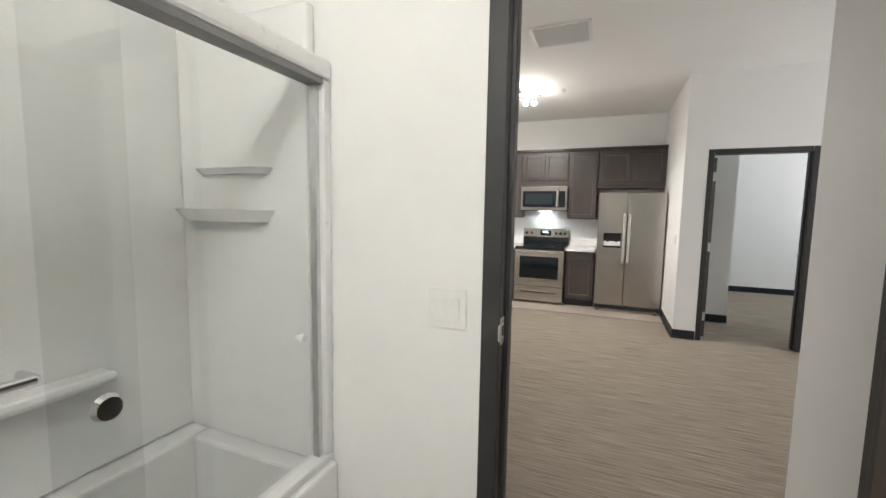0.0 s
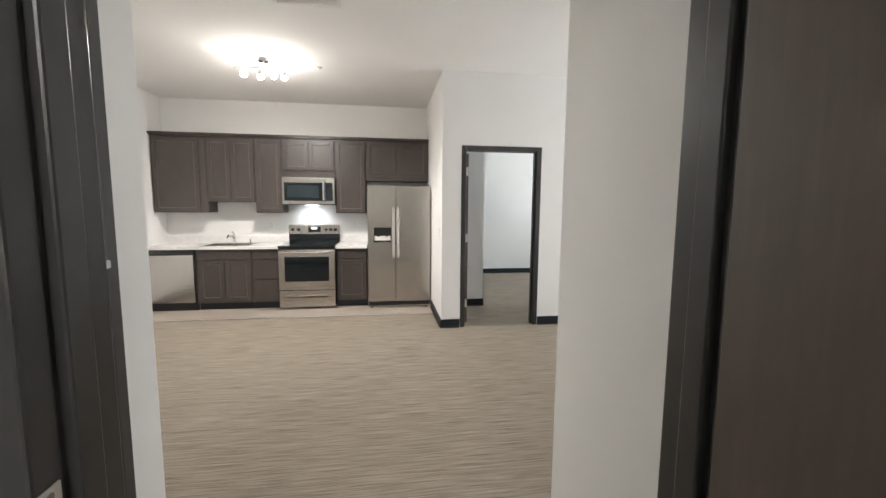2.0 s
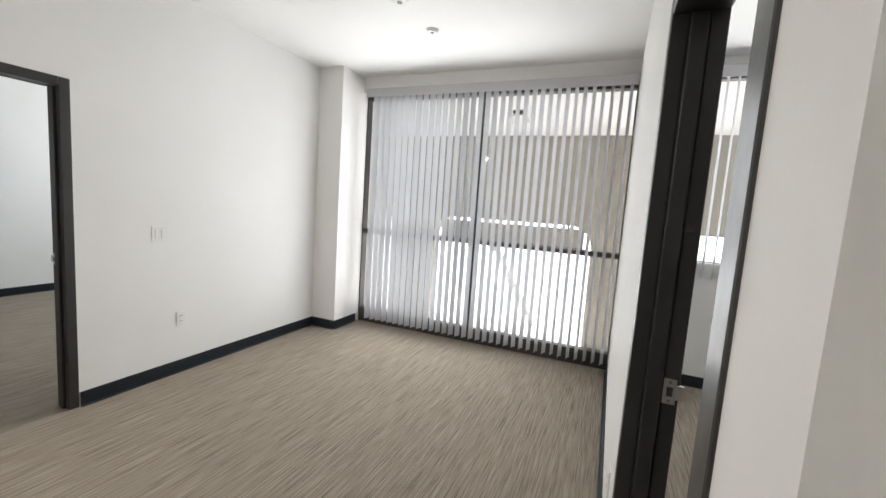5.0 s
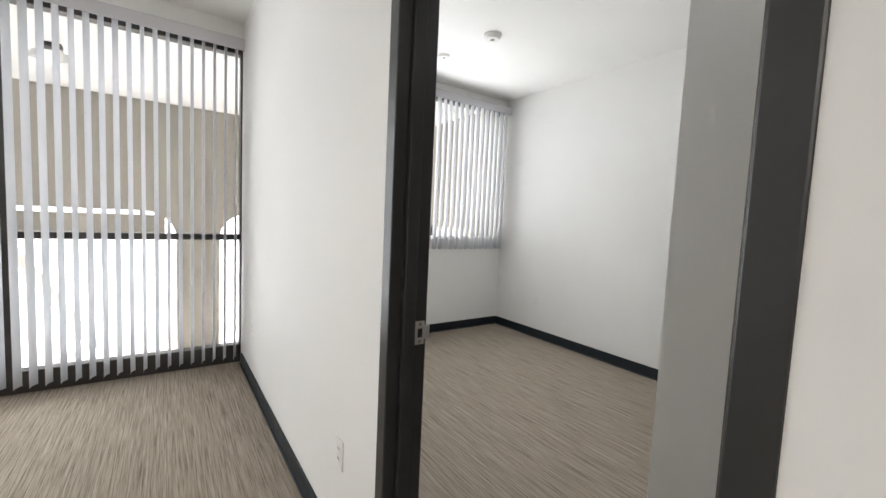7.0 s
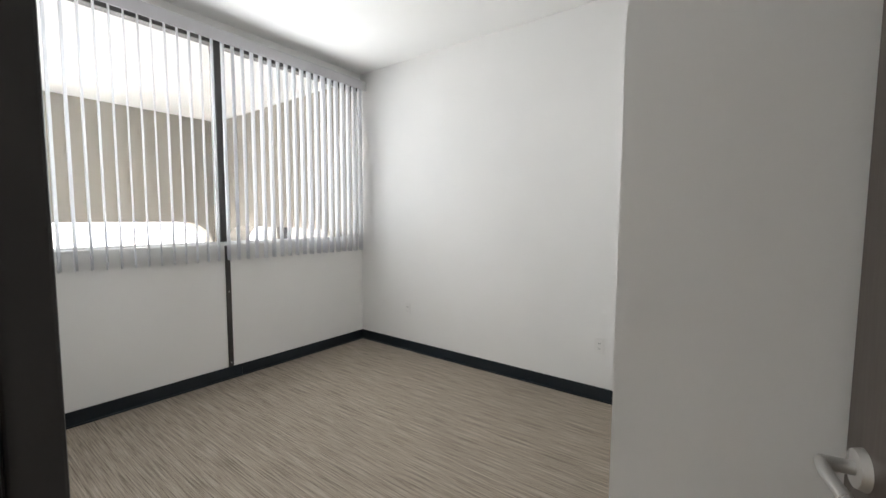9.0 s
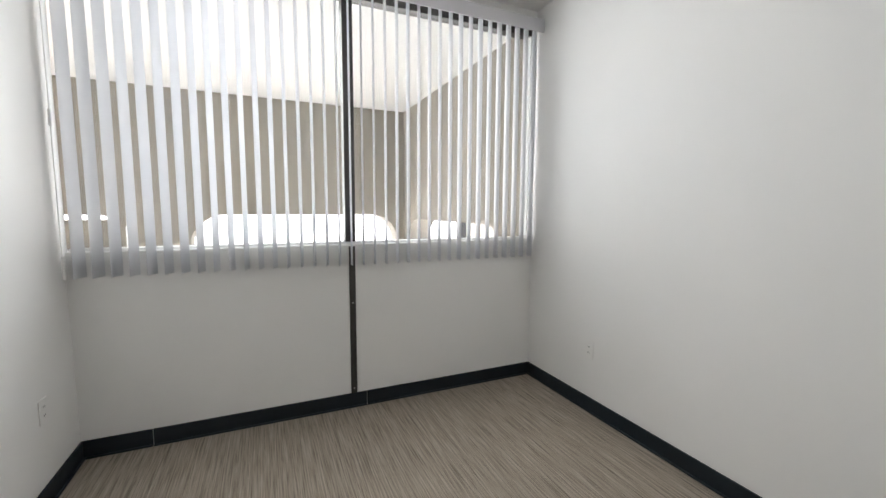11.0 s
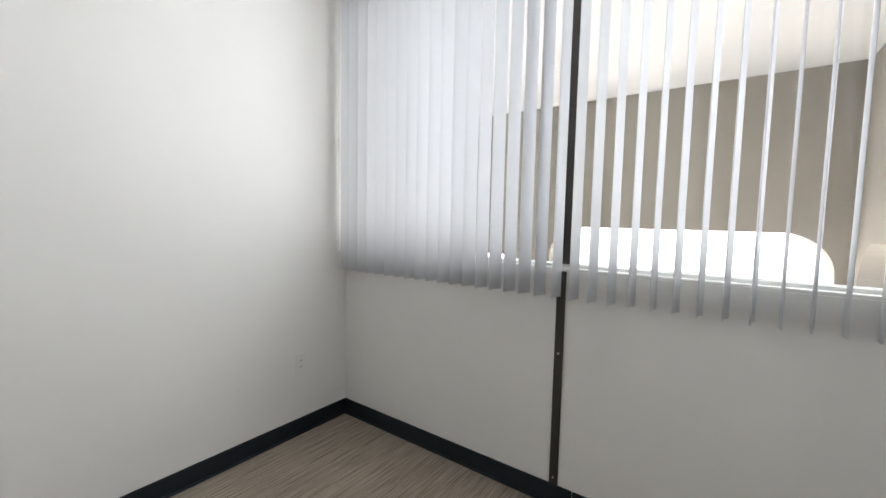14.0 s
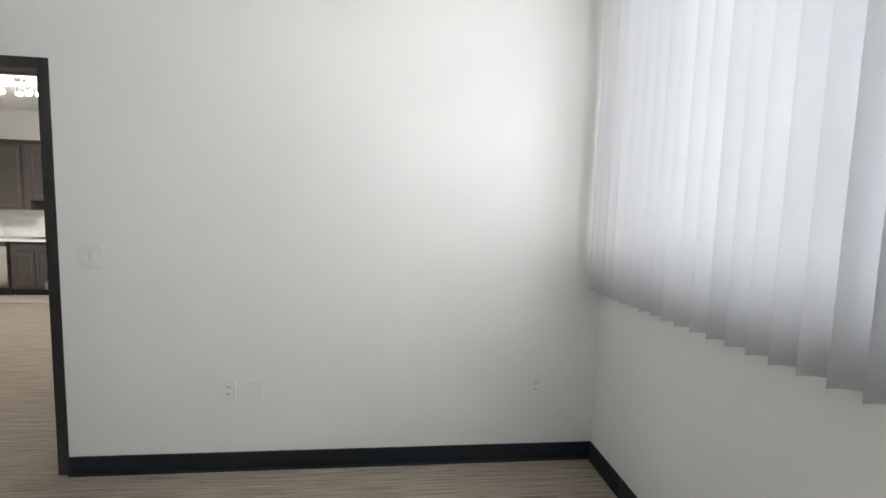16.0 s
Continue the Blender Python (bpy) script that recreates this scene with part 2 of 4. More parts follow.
wall("wall_kitchen_back", (KL - 0.15, 0.0, KB, KB + 0.13, 0, H))
wall("wall_kitchen_side", (KL - 0.15, KL, YL, KB, 0, H))
D2A, D2B = 0.268, 1.135
wall("wall_kitchen_return", (0.0, 0.13, 0.13, 4.0, 0, H))
wall("wall_second_bedroom", (0.0, D2A, 0.0, 0.13, 0, H), (D2B, 3.45, 0.0, 0.13, 0, H), (D2A, D2B, 0.0, 0.13, DH, H))
wall("wall_pillar", (3.45, 4.1, -0.32, 0.13, 0, H), label="off-white painted corner pillar by the window")
wall("wall_living_side", (KL - 0.15, HX0, YL - 0.13, YL, 0, H), (HX0 - 0.13, HX0, BH1, YL - 0.13, 0, H))
DBA, DBB = 0.140, 1.045
wall("wall_bedroom_partition", (HX1, DBA, YB, YL, 0, H), (DBB, 4.0, YB, YL, 0, H), (DBA, DBB, YB, YL, DH, H))
wall("wall_hall_side", (HX1, 0.08, -6.6, YB, 0, H))
DTA, DTB = -1.035, -0.165
wall("wall_bathroom_front", (-2.45, DTA, BH0, BH1, 0, H), (DTB, HX1, BH0, BH1, 0, H), (DTA, DTB, BH0, BH1, DH, H))
wall("wall_bathroom_back", (-2.6, HX1, -6.6, -6.45, 0, H))
wall("wall_bathroom_side", (-2.6, -2.45, -6.45, BH1, 0, H))
wall("wall_bedroom_far", (0.08, 4.1, YS - 0.15, YS, 0, H))
wall("wall_bedroom_closet", (0.08, 0.72, YS, -4.27, 0, H), label="off-white painted closet wall corner")
wall("wall_second_bedroom_stub", (0.13, 0.75, 1.02, 1.15, 0, H), (0.62, 0.75, 1.15, 2.6, 0, H))
wall("wall_second_bedroom_back", (0.13, 4.0, 3.79, 3.92, 0, H))
# window wall: sill wall in the bedroom, heads, second bedroom opening
wall("wall_window_bedroom", (XF, 4.13, YS, YB, 0, 1.14), (XF, 4.13, YS, YB, 2.82, H))
wall("wall_window_living", (XL, 4.13, YL, -0.32, 2.77, H))
wall("wall_window_second_bedroom", (3.95, 4.13, 0.13, 3.79, 0, 0.9), (3.95, 4.13, 0.13, 3.79, 2.8, H), (3.95, 4.13, 0.13, 0.6, 0.9, 2.8), (3.95, 4.13, 3.5, 3.79, 0.9, 2.8))

# ---- baseboards ----
BT, BZ = 0.011, 0.102


def base_run(x0, y0, x1, y1, nx, ny):
    """A run of base along a wall from one point to another, standing off on the side of the normal."""
    xs = sorted((x0, x1, x0 + nx * BT, x1 + nx * BT))
    ys = sorted((y0, y1, y0 + ny * BT, y1 + ny * BT))
    return (xs[0], xs[-1], ys[0], ys[-1], 0.0, BZ)


def baseboard(name, *runs):
    bm = boxes(*[base_run(*r) for r in runs], bevel=0.003)
    for x0, y0, x1, y1, nx, ny in runs:
        a = base_run(x0, y0, x1, y1, nx, ny)
        grow = [a[0] - 0.012 * (nx < 0), a[1] + 0.012 * (nx > 0), a[2] - 0.012 * (ny < 0), a[3] + 0.012 * (ny > 0)]
        box(bm, *grow, 0.0, 0.011, bevel=0.004)
    structure(name, bm, BASE, "black rubber cove base along the wall", "baseboard")


baseboard("baseboard_kitchen", (KL, YL, KL, 1.17, 1, 0))
baseboard("baseboard_return", (0, 1.0, 0, -BT, -1, 0), (0, 0, D2A - 0.05, 0, 0, -1))
baseboard("baseboard_living_north", (D2B + 0.05, 0, 3.45 - BT, 0, 0, -1), (3.45, 0, 3.45, -0.32 - BT, -1, 0), (3.45, -0.32, XL, -0.32, 0, -1))
baseboard("baseboard_living_south", (DBB + 0.05, YL, XL, YL, 0, 1), (HX1 - BT, YL, DBA - 0.05, YL, 0, 1), (HX1, YL, HX1, BH1, -1, 0))
baseboard("baseboard_living_west", (KL, YL, HX0, YL, 0, 1), (HX0, YL, HX0, -3.432, 1, 0))
baseboard("baseboard_bedroom", (XF, YB, XF, -3.733, -1, 0), (XF, -3.736, XF, -5.005, -1, 0), (XF, -5.008, XF, YS, -1, 0), (XF, YS, 0.72, YS, 0, 1), (DBB + 0.05, YB, XF, YB, 0, -1), (0.72, YS, 0.72, -4.27 + BT, 1, 0), (0.09, -4.27, 0.72, -4.27, 0, 1))
baseboard("baseboard_second_bedroom", (0.13, 1.02, 0.75, 1.02, 0, -1), (0.75, 1.02, 0.75, 2.6, 1, 0), (0.13, 3.79, 3.95, 3.79, 0, -1), (D2B + 0.05, 0.13, 3.95, 0.13, 0, 1), (3.95, 0.13, 3.95, 3.79, -1, 0))
baseboard("baseboard_bathroom", (-1.5, BH0, DTA - 0.05, BH0, 0, -1), (HX1, -6.45, HX1, BH0, -1, 0))

# ---- door frames and doors ----


def door_frame(name, a, b, y0, y1, label):
    """Steel frame: a jamb each side and a head, with faces lapping both sides of the wall, and a stop."""
    e = thing(name, ((a + b) / 2, (y0 + y1) / 2, 0), label, "door frame", kind="structure")
    f, pr, th = 0.045, 0.004, 0.01
    ya, yb = min(y0, y1) - pr, max(y0, y1) + pr
    ym = (ya + yb) / 2
    for nm, xo, xi, s in (("jamb", a - f, a + th, 1), ("jamb", b - th, b + f, -1)):
        inner = xi if s > 0 else xo
        bm = boxes((xo, xi, ya, ya + 0.045, 0, DH + f), (xo, xi, yb - 0.045, yb, 0, DH + f), bevel=0.004)
        fx = (a, a + th - 0.003) if s > 0 else (b - th + 0.003, b)
        box(bm, fx[0], fx[1], ya + 0.04, yb - 0.04, 0, DH)
        sx = (a, a + th + 0.012) if s > 0 else (b - th - 0.012, b)
        box(bm, sx[0], sx[1], ym - 0.022, ym + 0.022, 0, DH - 0.01, bevel=0.004)
        part(nm, bm, FRAME, e)
    bm = boxes((a + th + 0.001, b - th - 0.001, ya, ya + 0.045, DH - th, DH + f), (a + th + 0.001, b - th - 0.001, yb - 0.045, yb, DH - th, DH + f), bevel=0.004)
    box(bm, a + th, b - th, ya + 0.04, yb - 0.04, DH - th + 0.003, DH)
    part("head", bm, FRAME, e)
    return e


f2 = door_frame("door_frame_second_bedroom", D2A, D2B, 0.0, 0.13, "dark bronze steel door frame in the living room wall")
fb = door_frame("door_frame_bedroom", DBA, DBB, YB, YL, "dark bronze steel door frame of the bedroom")
ft = door_frame("door_frame_bathroom", DTA, DTB, BH0, BH1, "dark bronze steel door frame of the bathroom")


def strike_plate(parent, x, y, z, s, lip):
    """Plate let into a jamb facing s along x, its curved lip running out to the side lip along y."""
    bm = boxes((*sorted((x, x + s * 0.003)), y - 0.017, y + 0.017, z - 0.038, z + 0.038), bevel=0.001)
    box(bm, *sorted((x - s * 0.001, x + s * 0.004)), *sorted((y + lip * 0.016, y + lip * 0.036)), z - 0.022, z + 0.022, bevel=0.001)
    p = part("strike_plate", bm, SATIN, parent, "satin steel strike plate")
    part("latch_hole", boxes((*sorted((x + s * 0.0031, x + s * 0.0045)), y - 0.008, y + 0.008, z - 0.014, z + 0.014)), BLACK, p)
    for dz in (-0.028, 0.028):
        bm = bmesh.new()
        tube(bm, (x + s * 0.003, y, z + dz), (x + s * 0.0042, y, z + dz), 0.005, seg=10)
        part("screw", bm, GREYP, p)


strike_plate(fb, DBB - 0.0105, YB + 0.022, 1.015, -1, -1)
strike_plate(ft, DTA + 0.0105, BH0 + 0.014, 1.08, 1, -1)
strike_plate(f2, D2B - 0.0105, 0.108, 1.0, -1, 1)


def hinge(parent, x, y, z, s):
    bm = boxes((*sorted((x, x + s * 0.004)), y - 0.045, y, z - 0.055, z + 0.055))
    tube(bm, (x + s * 0.007, y + 0.006, z - 0.056), (x + s * 0.007, y + 0.006, z + 0.056), 0.007, seg=10)
    h = part("hinge", bm, SATIN, parent, "satin steel butt hinge")
    for k, dz in enumerate((-0.038, 0.0, 0.038)):
        bm = bmesh.new()
        yy = y - (0.016 if k == 1 else 0.03)
        tube(bm, (x + s * 0.004, yy, z + dz), (x + s * 0.0048, yy, z + dz), 0.005, seg=10)
        part("screw", bm, GREYP, h)


for zz in (0.25, 1.055, 1.85):
    hinge(f2, D2A + 0.0105, 0.118, zz, 1)
for zz in (0.25, 0.985, 1.86):
    hinge(fb, DBA + 0.0105, YB + 0.048, zz, 1)


def door_leaf(name, hx, hy, ang, w, label, mid, metal):
    """Flush leaf hinged at a point; ang turns it from the direction of +x."""
    e = thing(name, (hx, hy, 0.008), label, "door")
    part("leaf", boxes((hx, hx + w, hy - 0.0225, hy + 0.0225, 0.01, DH - 0.026), bevel=0.002), DOOR, e)
    for s in (1, -1):
        bm = bmesh.new()
        y0 = hy + s * 0.0225
        tube(bm, (hx + w - 0.065, y0, 0.99), (hx + w - 0.065, y0 + s * 0.012, 0.99), 0.032, 0.029, 24)
        tube(bm, (hx + w - 0.065, y0 + s * 0.012, 0.99), (hx + w - 0.065, y0 + s * 0.052, 0.99), 0.011)
        path_tube(bm, [(hx + w - 0.065, y0 + s * 0.05, 0.99), (hx + w - 0.1, y0 + s * 0.054, 0.99), (hx + w - 0.175, y0 + s * 0.05, 0.987)], 0.0095)
        part("lever_handle", bm, SATIN, e, "satin chrome lever handle", smooth=True)
    for zz in (0.25, mid, 1.85):
        part("hinge_leaf", boxes((hx - 0.003, hx + 0.001, hy - 0.02, hy + 0.02, zz - 0.05, zz + 0.05), bevel=0.0008), metal, e, "steel hinge leaf")
    part("latch_plate", boxes((hx + w - 0.0005, hx + w + 0.002, hy - 0.013, hy + 0.013, 0.96, 1.02)), CHROME, e)
    e.rotation_euler[2] = radians(ang)
    return e


door_leaf("door_bedroom", DBA + 0.045, YB - 0.035, -80.5, 0.82, "dark grey-brown veneer bedroom door standing open", 0.985, FRAME)
door_leaf("door_bathroom", DTB - 0.05, BH0 - 0.03, -90.0, 0.81, "dark grey-brown veneer bathroom door standing open", 1.055, FRAME)
door_leaf("door_second_bedroom", D2A + 0.05, 0.16, 89.5, 0.82, "dark grey-brown veneer door standing open into the second bedroom", 1.055, SATIN)

# closet door in the side of the hall recess
e = thing("door_closet", (HX0, -3.74, 0), "closed dark veneer closet door with steel frame and lever", "door")
part("leaf", boxes((HX0 - 0.03, HX0 + 0.004, BH1 + 0.003, -3.485, 0.01, DH - 0.012), bevel=0.002), DOOR, e)
part("jamb", boxes((HX0 - 0.02, HX0 + 0.014, -3.479, -3.434, 0.0, DH + 0.045), bevel=0.004), FRAME, e)
part("head", boxes((HX0 - 0.02, HX0 + 0.014, BH1 + 0.003, -3.4795, DH - 0.006, DH + 0.045), bevel=0.004), FRAME, e)
bm = bmesh.new()
ly, lz = -3.545, 1.29
tube(bm, (HX0 + 0.004, ly, lz), (HX0 + 0.014, ly, lz), 0.032, 0.029, 24)
tube(bm, (HX0 + 0.014, ly, lz), (HX0 + 0.05, ly, lz), 0.012)
box(bm, HX0 + 0.045, HX0 + 0.057, ly - 0.11, ly + 0.014, lz - 0.010, lz + 0.010, bevel=0.004)
part("lever_handle", bm, SATIN, e, "satin chrome lever handle", smooth=True)

# ---- windows ----
wl = thing("window_living", (4.0, -1.8, 0), "floor to ceiling storefront window in dark bronze aluminium", "window", kind="structure")
Y0, Y1 = YL + 0.002, -0.322
XA, XB = 3.93, 4.03
MY = -1.80
part("bottom_rail", boxes((XA, XB, Y0, Y1, 0.0, 0.16), bevel=0.004), BRONZE, wl)
part("top_rail", boxes((XA, XB, Y0, Y1, 2.71, 2.77), bevel=0.004), BRONZE, wl)
for yy, hw in ((Y0 + 0.006, 0.006), (MY, 0.025), (Y1 - 0.006, 0.006)):
    part("mullion", boxes((XA, XB, yy - hw, yy + hw, 0.16, 2.71), bevel=0.004), BRONZE, wl)
for a, b in ((Y0 + 0.012, MY - 0.025), (MY + 0.025, Y1 - 0.012)):
    part("transom", boxes((XA + 0.01, XB - 0.01, a, b, 1.11, 1.16), bevel=0.004), BRONZE, wl)
    for z0, z1 in ((0.16, 1.11), (1.16, 2.71)):
        p = part("pane", boxes((3.977, 3.983, a, b, z0, z1)), GLASS, wl)
        p.visible_shadow = False
wb = thing("window_bedroom", (4.03, -4.9, 1.14), "wide bedroom window with dark bronze frame and centre post", "window", kind="structure")
Y0, Y1, MY = YS + 0.002, YB - 0.002, -4.915
XA, XB = 4.0, 4.08
part("sill", boxes((XF + 0.004, XA, Y0, Y1, 1.1405, 1.155), bevel=0.003), WALL, wb)
part("bottom_rail", boxes((XA, XB, Y0, Y1, 1.1405, 1.17), bevel=0.003), WFRAME, wb)
part("top_rail", boxes((XA, XB, Y0, Y1, 2.77, 2.819), bevel=0.003), BRONZE, wb)
for yy, hw, mt in ((Y0 + 0.012, 0.012, WFRAME), (Y1 - 0.03, 0.012, BRONZE)):
    part("mullion", boxes((XA, XB, yy - hw, yy + hw, 1.17, 2.77), bevel=0.003), mt, wb)
part("centre_post", boxes((3.948, 3.958, MY - 0.021, MY + 0.021, BZ, 1.14), (3.99, XB, MY - 0.035, MY + 0.035, 1.17, 2.77), bevel=0.003), BRONZE, wb)
for zz in (0.14, 0.75):
    bm = bmesh.new()
    tube(bm, (3.948, MY, zz), (3.945, MY, zz), 0.005, seg=8)
    part("screw", bm, ALU, wb)
for a, b in ((Y0 + 0.024, MY - 0.035), (MY + 0.035, Y1 - 0.042)):
    p = part("pane", boxes((4.037, 4.043, a, b, 1.17, 2.77)), GLASS, wb)
    p.visible_shadow = False

# ---- vertical blinds ----


def vertical_blind(name, x, y0, y1, z0, z1, turns, label, group_gap=None):
    e = thing(name, (x, (y0 + y1) / 2, z1), label, "vertical blinds")
    part("valance", boxes((x - 0.055, x - 0.045, y0, y1, z1, z1 + 0.095), (x - 0.045, x + 0.05, y0, y1, z1 + 0.085, z1 + 0.095), bevel=0.002), VALANCE, e, "grey-white flat valance")
    part("head_rail", boxes((x - 0.02, x + 0.02, y0 + 0.01, y1 - 0.01, z1 + 0.04, z1 + 0.083), bevel=0.003), ALU, e)
    w, n = 0.089, 6
    bm = bmesh.new()
    cols = []
    for i in range(n + 1):
        u = (i / n - 0.5)
        cu = 0.010 * (1 - (2 * u) ** 2)
        cols.append([bm.verts.new((u * w, cu + o, z)) for z in (z0 - z1, 0.03) for o in (0.0, 0.0012)])
    for a, b in zip(cols, cols[1:]):
        bm.faces.new((a[0], b[0], b[2], a[2]))
        bm.faces.new((a[1], a[3], b[3], b[1]))
        bm.faces.new((a[0], a[1], b[1], b[0]))
        bm.faces.new((a[2], b[2], b[3], a[3]))
    bm.faces.new((cols[0][0], cols[0][2], cols[0][3], cols[0][1]))
    bm.faces.new((cols[-1][0], cols[-1][1], cols[-1][3], cols[-1][2]))
    bmesh.ops.recalc_face_normals(bm, faces=bm.faces)
    me = mesh_of("vane", bm, VANE, smooth=True)
    rng = random.Random(7)
    y = y0 + 0.05
    while y < y1 - 0.03:
        v = new("vane", me)
        v.parent = e
        u = (y - y0) / (y1 - y0)
        v.location = (rng.uniform(-0.002, 0.002), y - (y0 + y1) / 2, 0)
        v.rotation_euler[2] = radians(turns(u) + rng.uniform(-3, 3))
        y += 0.0795
    return e


bl = vertical_blind("vertical_blinds_living", 3.845, YL + 0.01, -0.40, 0.07, 2.70, lambda u: -16.0, "white vertical blinds hanging open before the storefront window")
bb = vertical_blind("vertical_blinds_bedroom", 3.905, YS + 0.01, YB - 0.005, 1.022, 2.745, lambda u: -8.0 if u < 0.5 else -14.0 - 16 * (u - 0.5), "white vertical blinds hanging open in the bedroom window")
bm = bmesh.new()
path_tube(bm, [(3.885, YB - 0.02, 2.76), (3.885, YB - 0.018, 1.2), (3.89, YB - 0.02, 1.02)], 0.0025, 6)
tube(bm, (3.885, YB - 0.018, 1.88), (3.885, YB - 0.018, 1.80), 0.007)
tube(bm, (3.89, YB - 0.02, 1.14), (3.89, YB - 0.02, 1.02), 0.009)
part("pull_cord", bm, WHITEP, bb, "white pull cord with weight")

# ---- courtyard ----
gx = structure("ground", boxes((4.13, 900, -900, 900, -1.1, -1.0), (-900, 4.13, -900, 900, -1.3, -1.2)), CONC, "pale bright concrete paving outside", "paving")


def arch_wall(name, x0, x1, y0, y1, z0, z1, openings, label):
    """Wall along y with arched openings cut right through (round-shouldered heads)."""
    bm = bmesh.new()
    box(bm, x0, x1, y0, y1, z0, z1)
    ob = structure(name, bm, STUCCO, label, "wall")
    cutter = bmesh.new()
    for a, b, top, r in openings:
        prof = [(a, z0 - 0.1), (b, z0 - 0.1)]
        prof += [(b - r + r * math.cos(t), top - r + r * math.sin(t)) for t in np.linspace(0, math.pi / 2, 9)]
        prof += [(a + r - r * math.sin(t), top - r + r * math.cos(t)) for t in np.linspace(0, math.pi / 2, 9)]
        fa = cutter.faces.new([cutter.verts.new((x0 - 0.1, y, z)) for y, z in prof])
        ex = bmesh.ops.extrude_face_region(cutter, geom=[fa])
        bmesh.ops.translate(cutter, vec=(x1 - x0 + 0.2, 0, 0), verts=[v for v in ex["geom"] if isinstance(v, bmesh.types.BMVert)])
    bmesh.ops.recalc_face_normals(cutter, faces=cutter.faces)
    cme = bpy.data.meshes.new("cut")
    cutter.to_mesh(cme)
    cutter.free()
    cob = new("cut", cme)
    mod = ob.modifiers.new("openings", "BOOLEAN")
    mod.object, mod.solver = cob, "EXACT"
    dg = bpy.context.evaluated_depsgraph_get()
    done = bpy.data.meshes.new_from_object(ob.evaluated_get(dg))
    ob.modifiers.clear()
    ob.data = done
    bpy.data.objects.remove(cob)
    return ob


PZ = 2.95     # underside of the arcade ceiling
arch_wall("courtyard_wall", 7.6, 7.95, -6.5, 12.0, -1.0, PZ, [(-6.38, -3.45, 1.3, 0.42), (-2.85, 0.35, 1.3, 0.42), (1.25, 4.15, 1.3, 0.42), (5.0, 8.0, 1.3, 0.42)], "beige stucco arcade wall with broad arched openings")
turn = Matrix.Translation((0, -6.5, 0)) @ Matrix.Rotation(radians(-90), 4, "Z")
sw = arch_wall("courtyard_side_wall", 0.0, 0.35, 4.13, 7.95, -1.0, PZ, [(4.5, 7.38, 1.24, 0.42)], "beige stucco arcade end wall with one arched opening")
sw.data.transform(turn)
sw = arch_wall("courtyard_side_wall_outer", 0.0, 0.3, 2.5, 12.0, -1.0, PZ, [(3.2, 5.3, 1.2, 0.42)], "beige stucco wall beyond the arcade with an arched opening")
sw.data.transform(Matrix.Translation((0, -3.2, 0)) @ turn)
structure("courtyard_ceiling", boxes((4.13, 7.95, -6.85, 12.0, PZ + 0.002, PZ + 0.25)), CEIL, "smooth white plaster arcade ceiling", "ceiling")
structure("facade_upper", boxes((4.135, 4.3, -6.85, 12.0, H, H + 0.9), (7.7, 7.95, -6.85, 12.0, PZ + 0.251, H + 0.9)), STUCCO, "beige stucco parapet above the arcade", "wall")
bm = boxes((6.90, 7.04, -7.31, -7.19, -0.97, 3.2), bevel=0.006)
box(bm, 6.87, 7.07, -7.34, -7.16, -1.0, -0.97)
tagged(part("steel_post", bm, BRONZE, None), "dark square steel post outside on the paving", "post")
e = thing("arch_shade_panel", (7.78, -1.25, 0.85), "grey shade panel hung in the head of an arched opening", "shade panel")
part("panel", boxes((7.75, 7.79, -2.7, 0.2, 0.87, 1.235), bevel=0.01), STUCCO, e)
part("bottom_bar", boxes((7.74, 7.80, -2.78, 0.28, 0.845, 0.869), bevel=0.006), BRONZE, e)
for yy in (-2.4, -0.1):
    part("bracket", boxes((7.76, 7.78, yy - 0.02, yy + 0.02, 1.236, 1.299)), BRONZE, e)
bm = bmesh.new()
path_tube(bm, [(8.6, -1.75, -1.02), (8.6, -1.5, -0.6), (8.6, -1.1, 0.1), (8.6, -0.75, 0.7), (8.6, -0.45, 1.5)], 0.085, 14)
tagged(part("leaning_post", bm, CONC, None, smooth=True), "pale thick leaning post standing on the paving beyond the arch", "post")
# porch light on the arcade ceiling
LX, LY = 5.65, -1.77
e = thing("porch_light", (LX, LY, PZ), "dark porch light with two pale lamp heads on the arcade ceiling", "outdoor light")
part("mount", boxes((LX - 0.06, LX + 0.06, LY - 0.09, LY + 0.09, PZ - 0.05, PZ + 0.001), bevel=0.01), BRONZE, e)
for sy in (-0.07, 0.07):
    bm = bmesh.new()
    tube(bm, (LX, LY + sy, PZ - 0.05), (LX - 0.02, LY + sy * 1.5, PZ - 0.11), 0.014)
    tube(bm, (LX - 0.02, LY + sy * 1.5, PZ - 0.10), (LX - 0.06, LY + sy * 1.8, PZ - 0.21), 0.03, 0.055, 20)
    part("lamp_head", bm, WHITEP, e, "pale cone lamp head", smooth=True)

# ---- kitchen ----


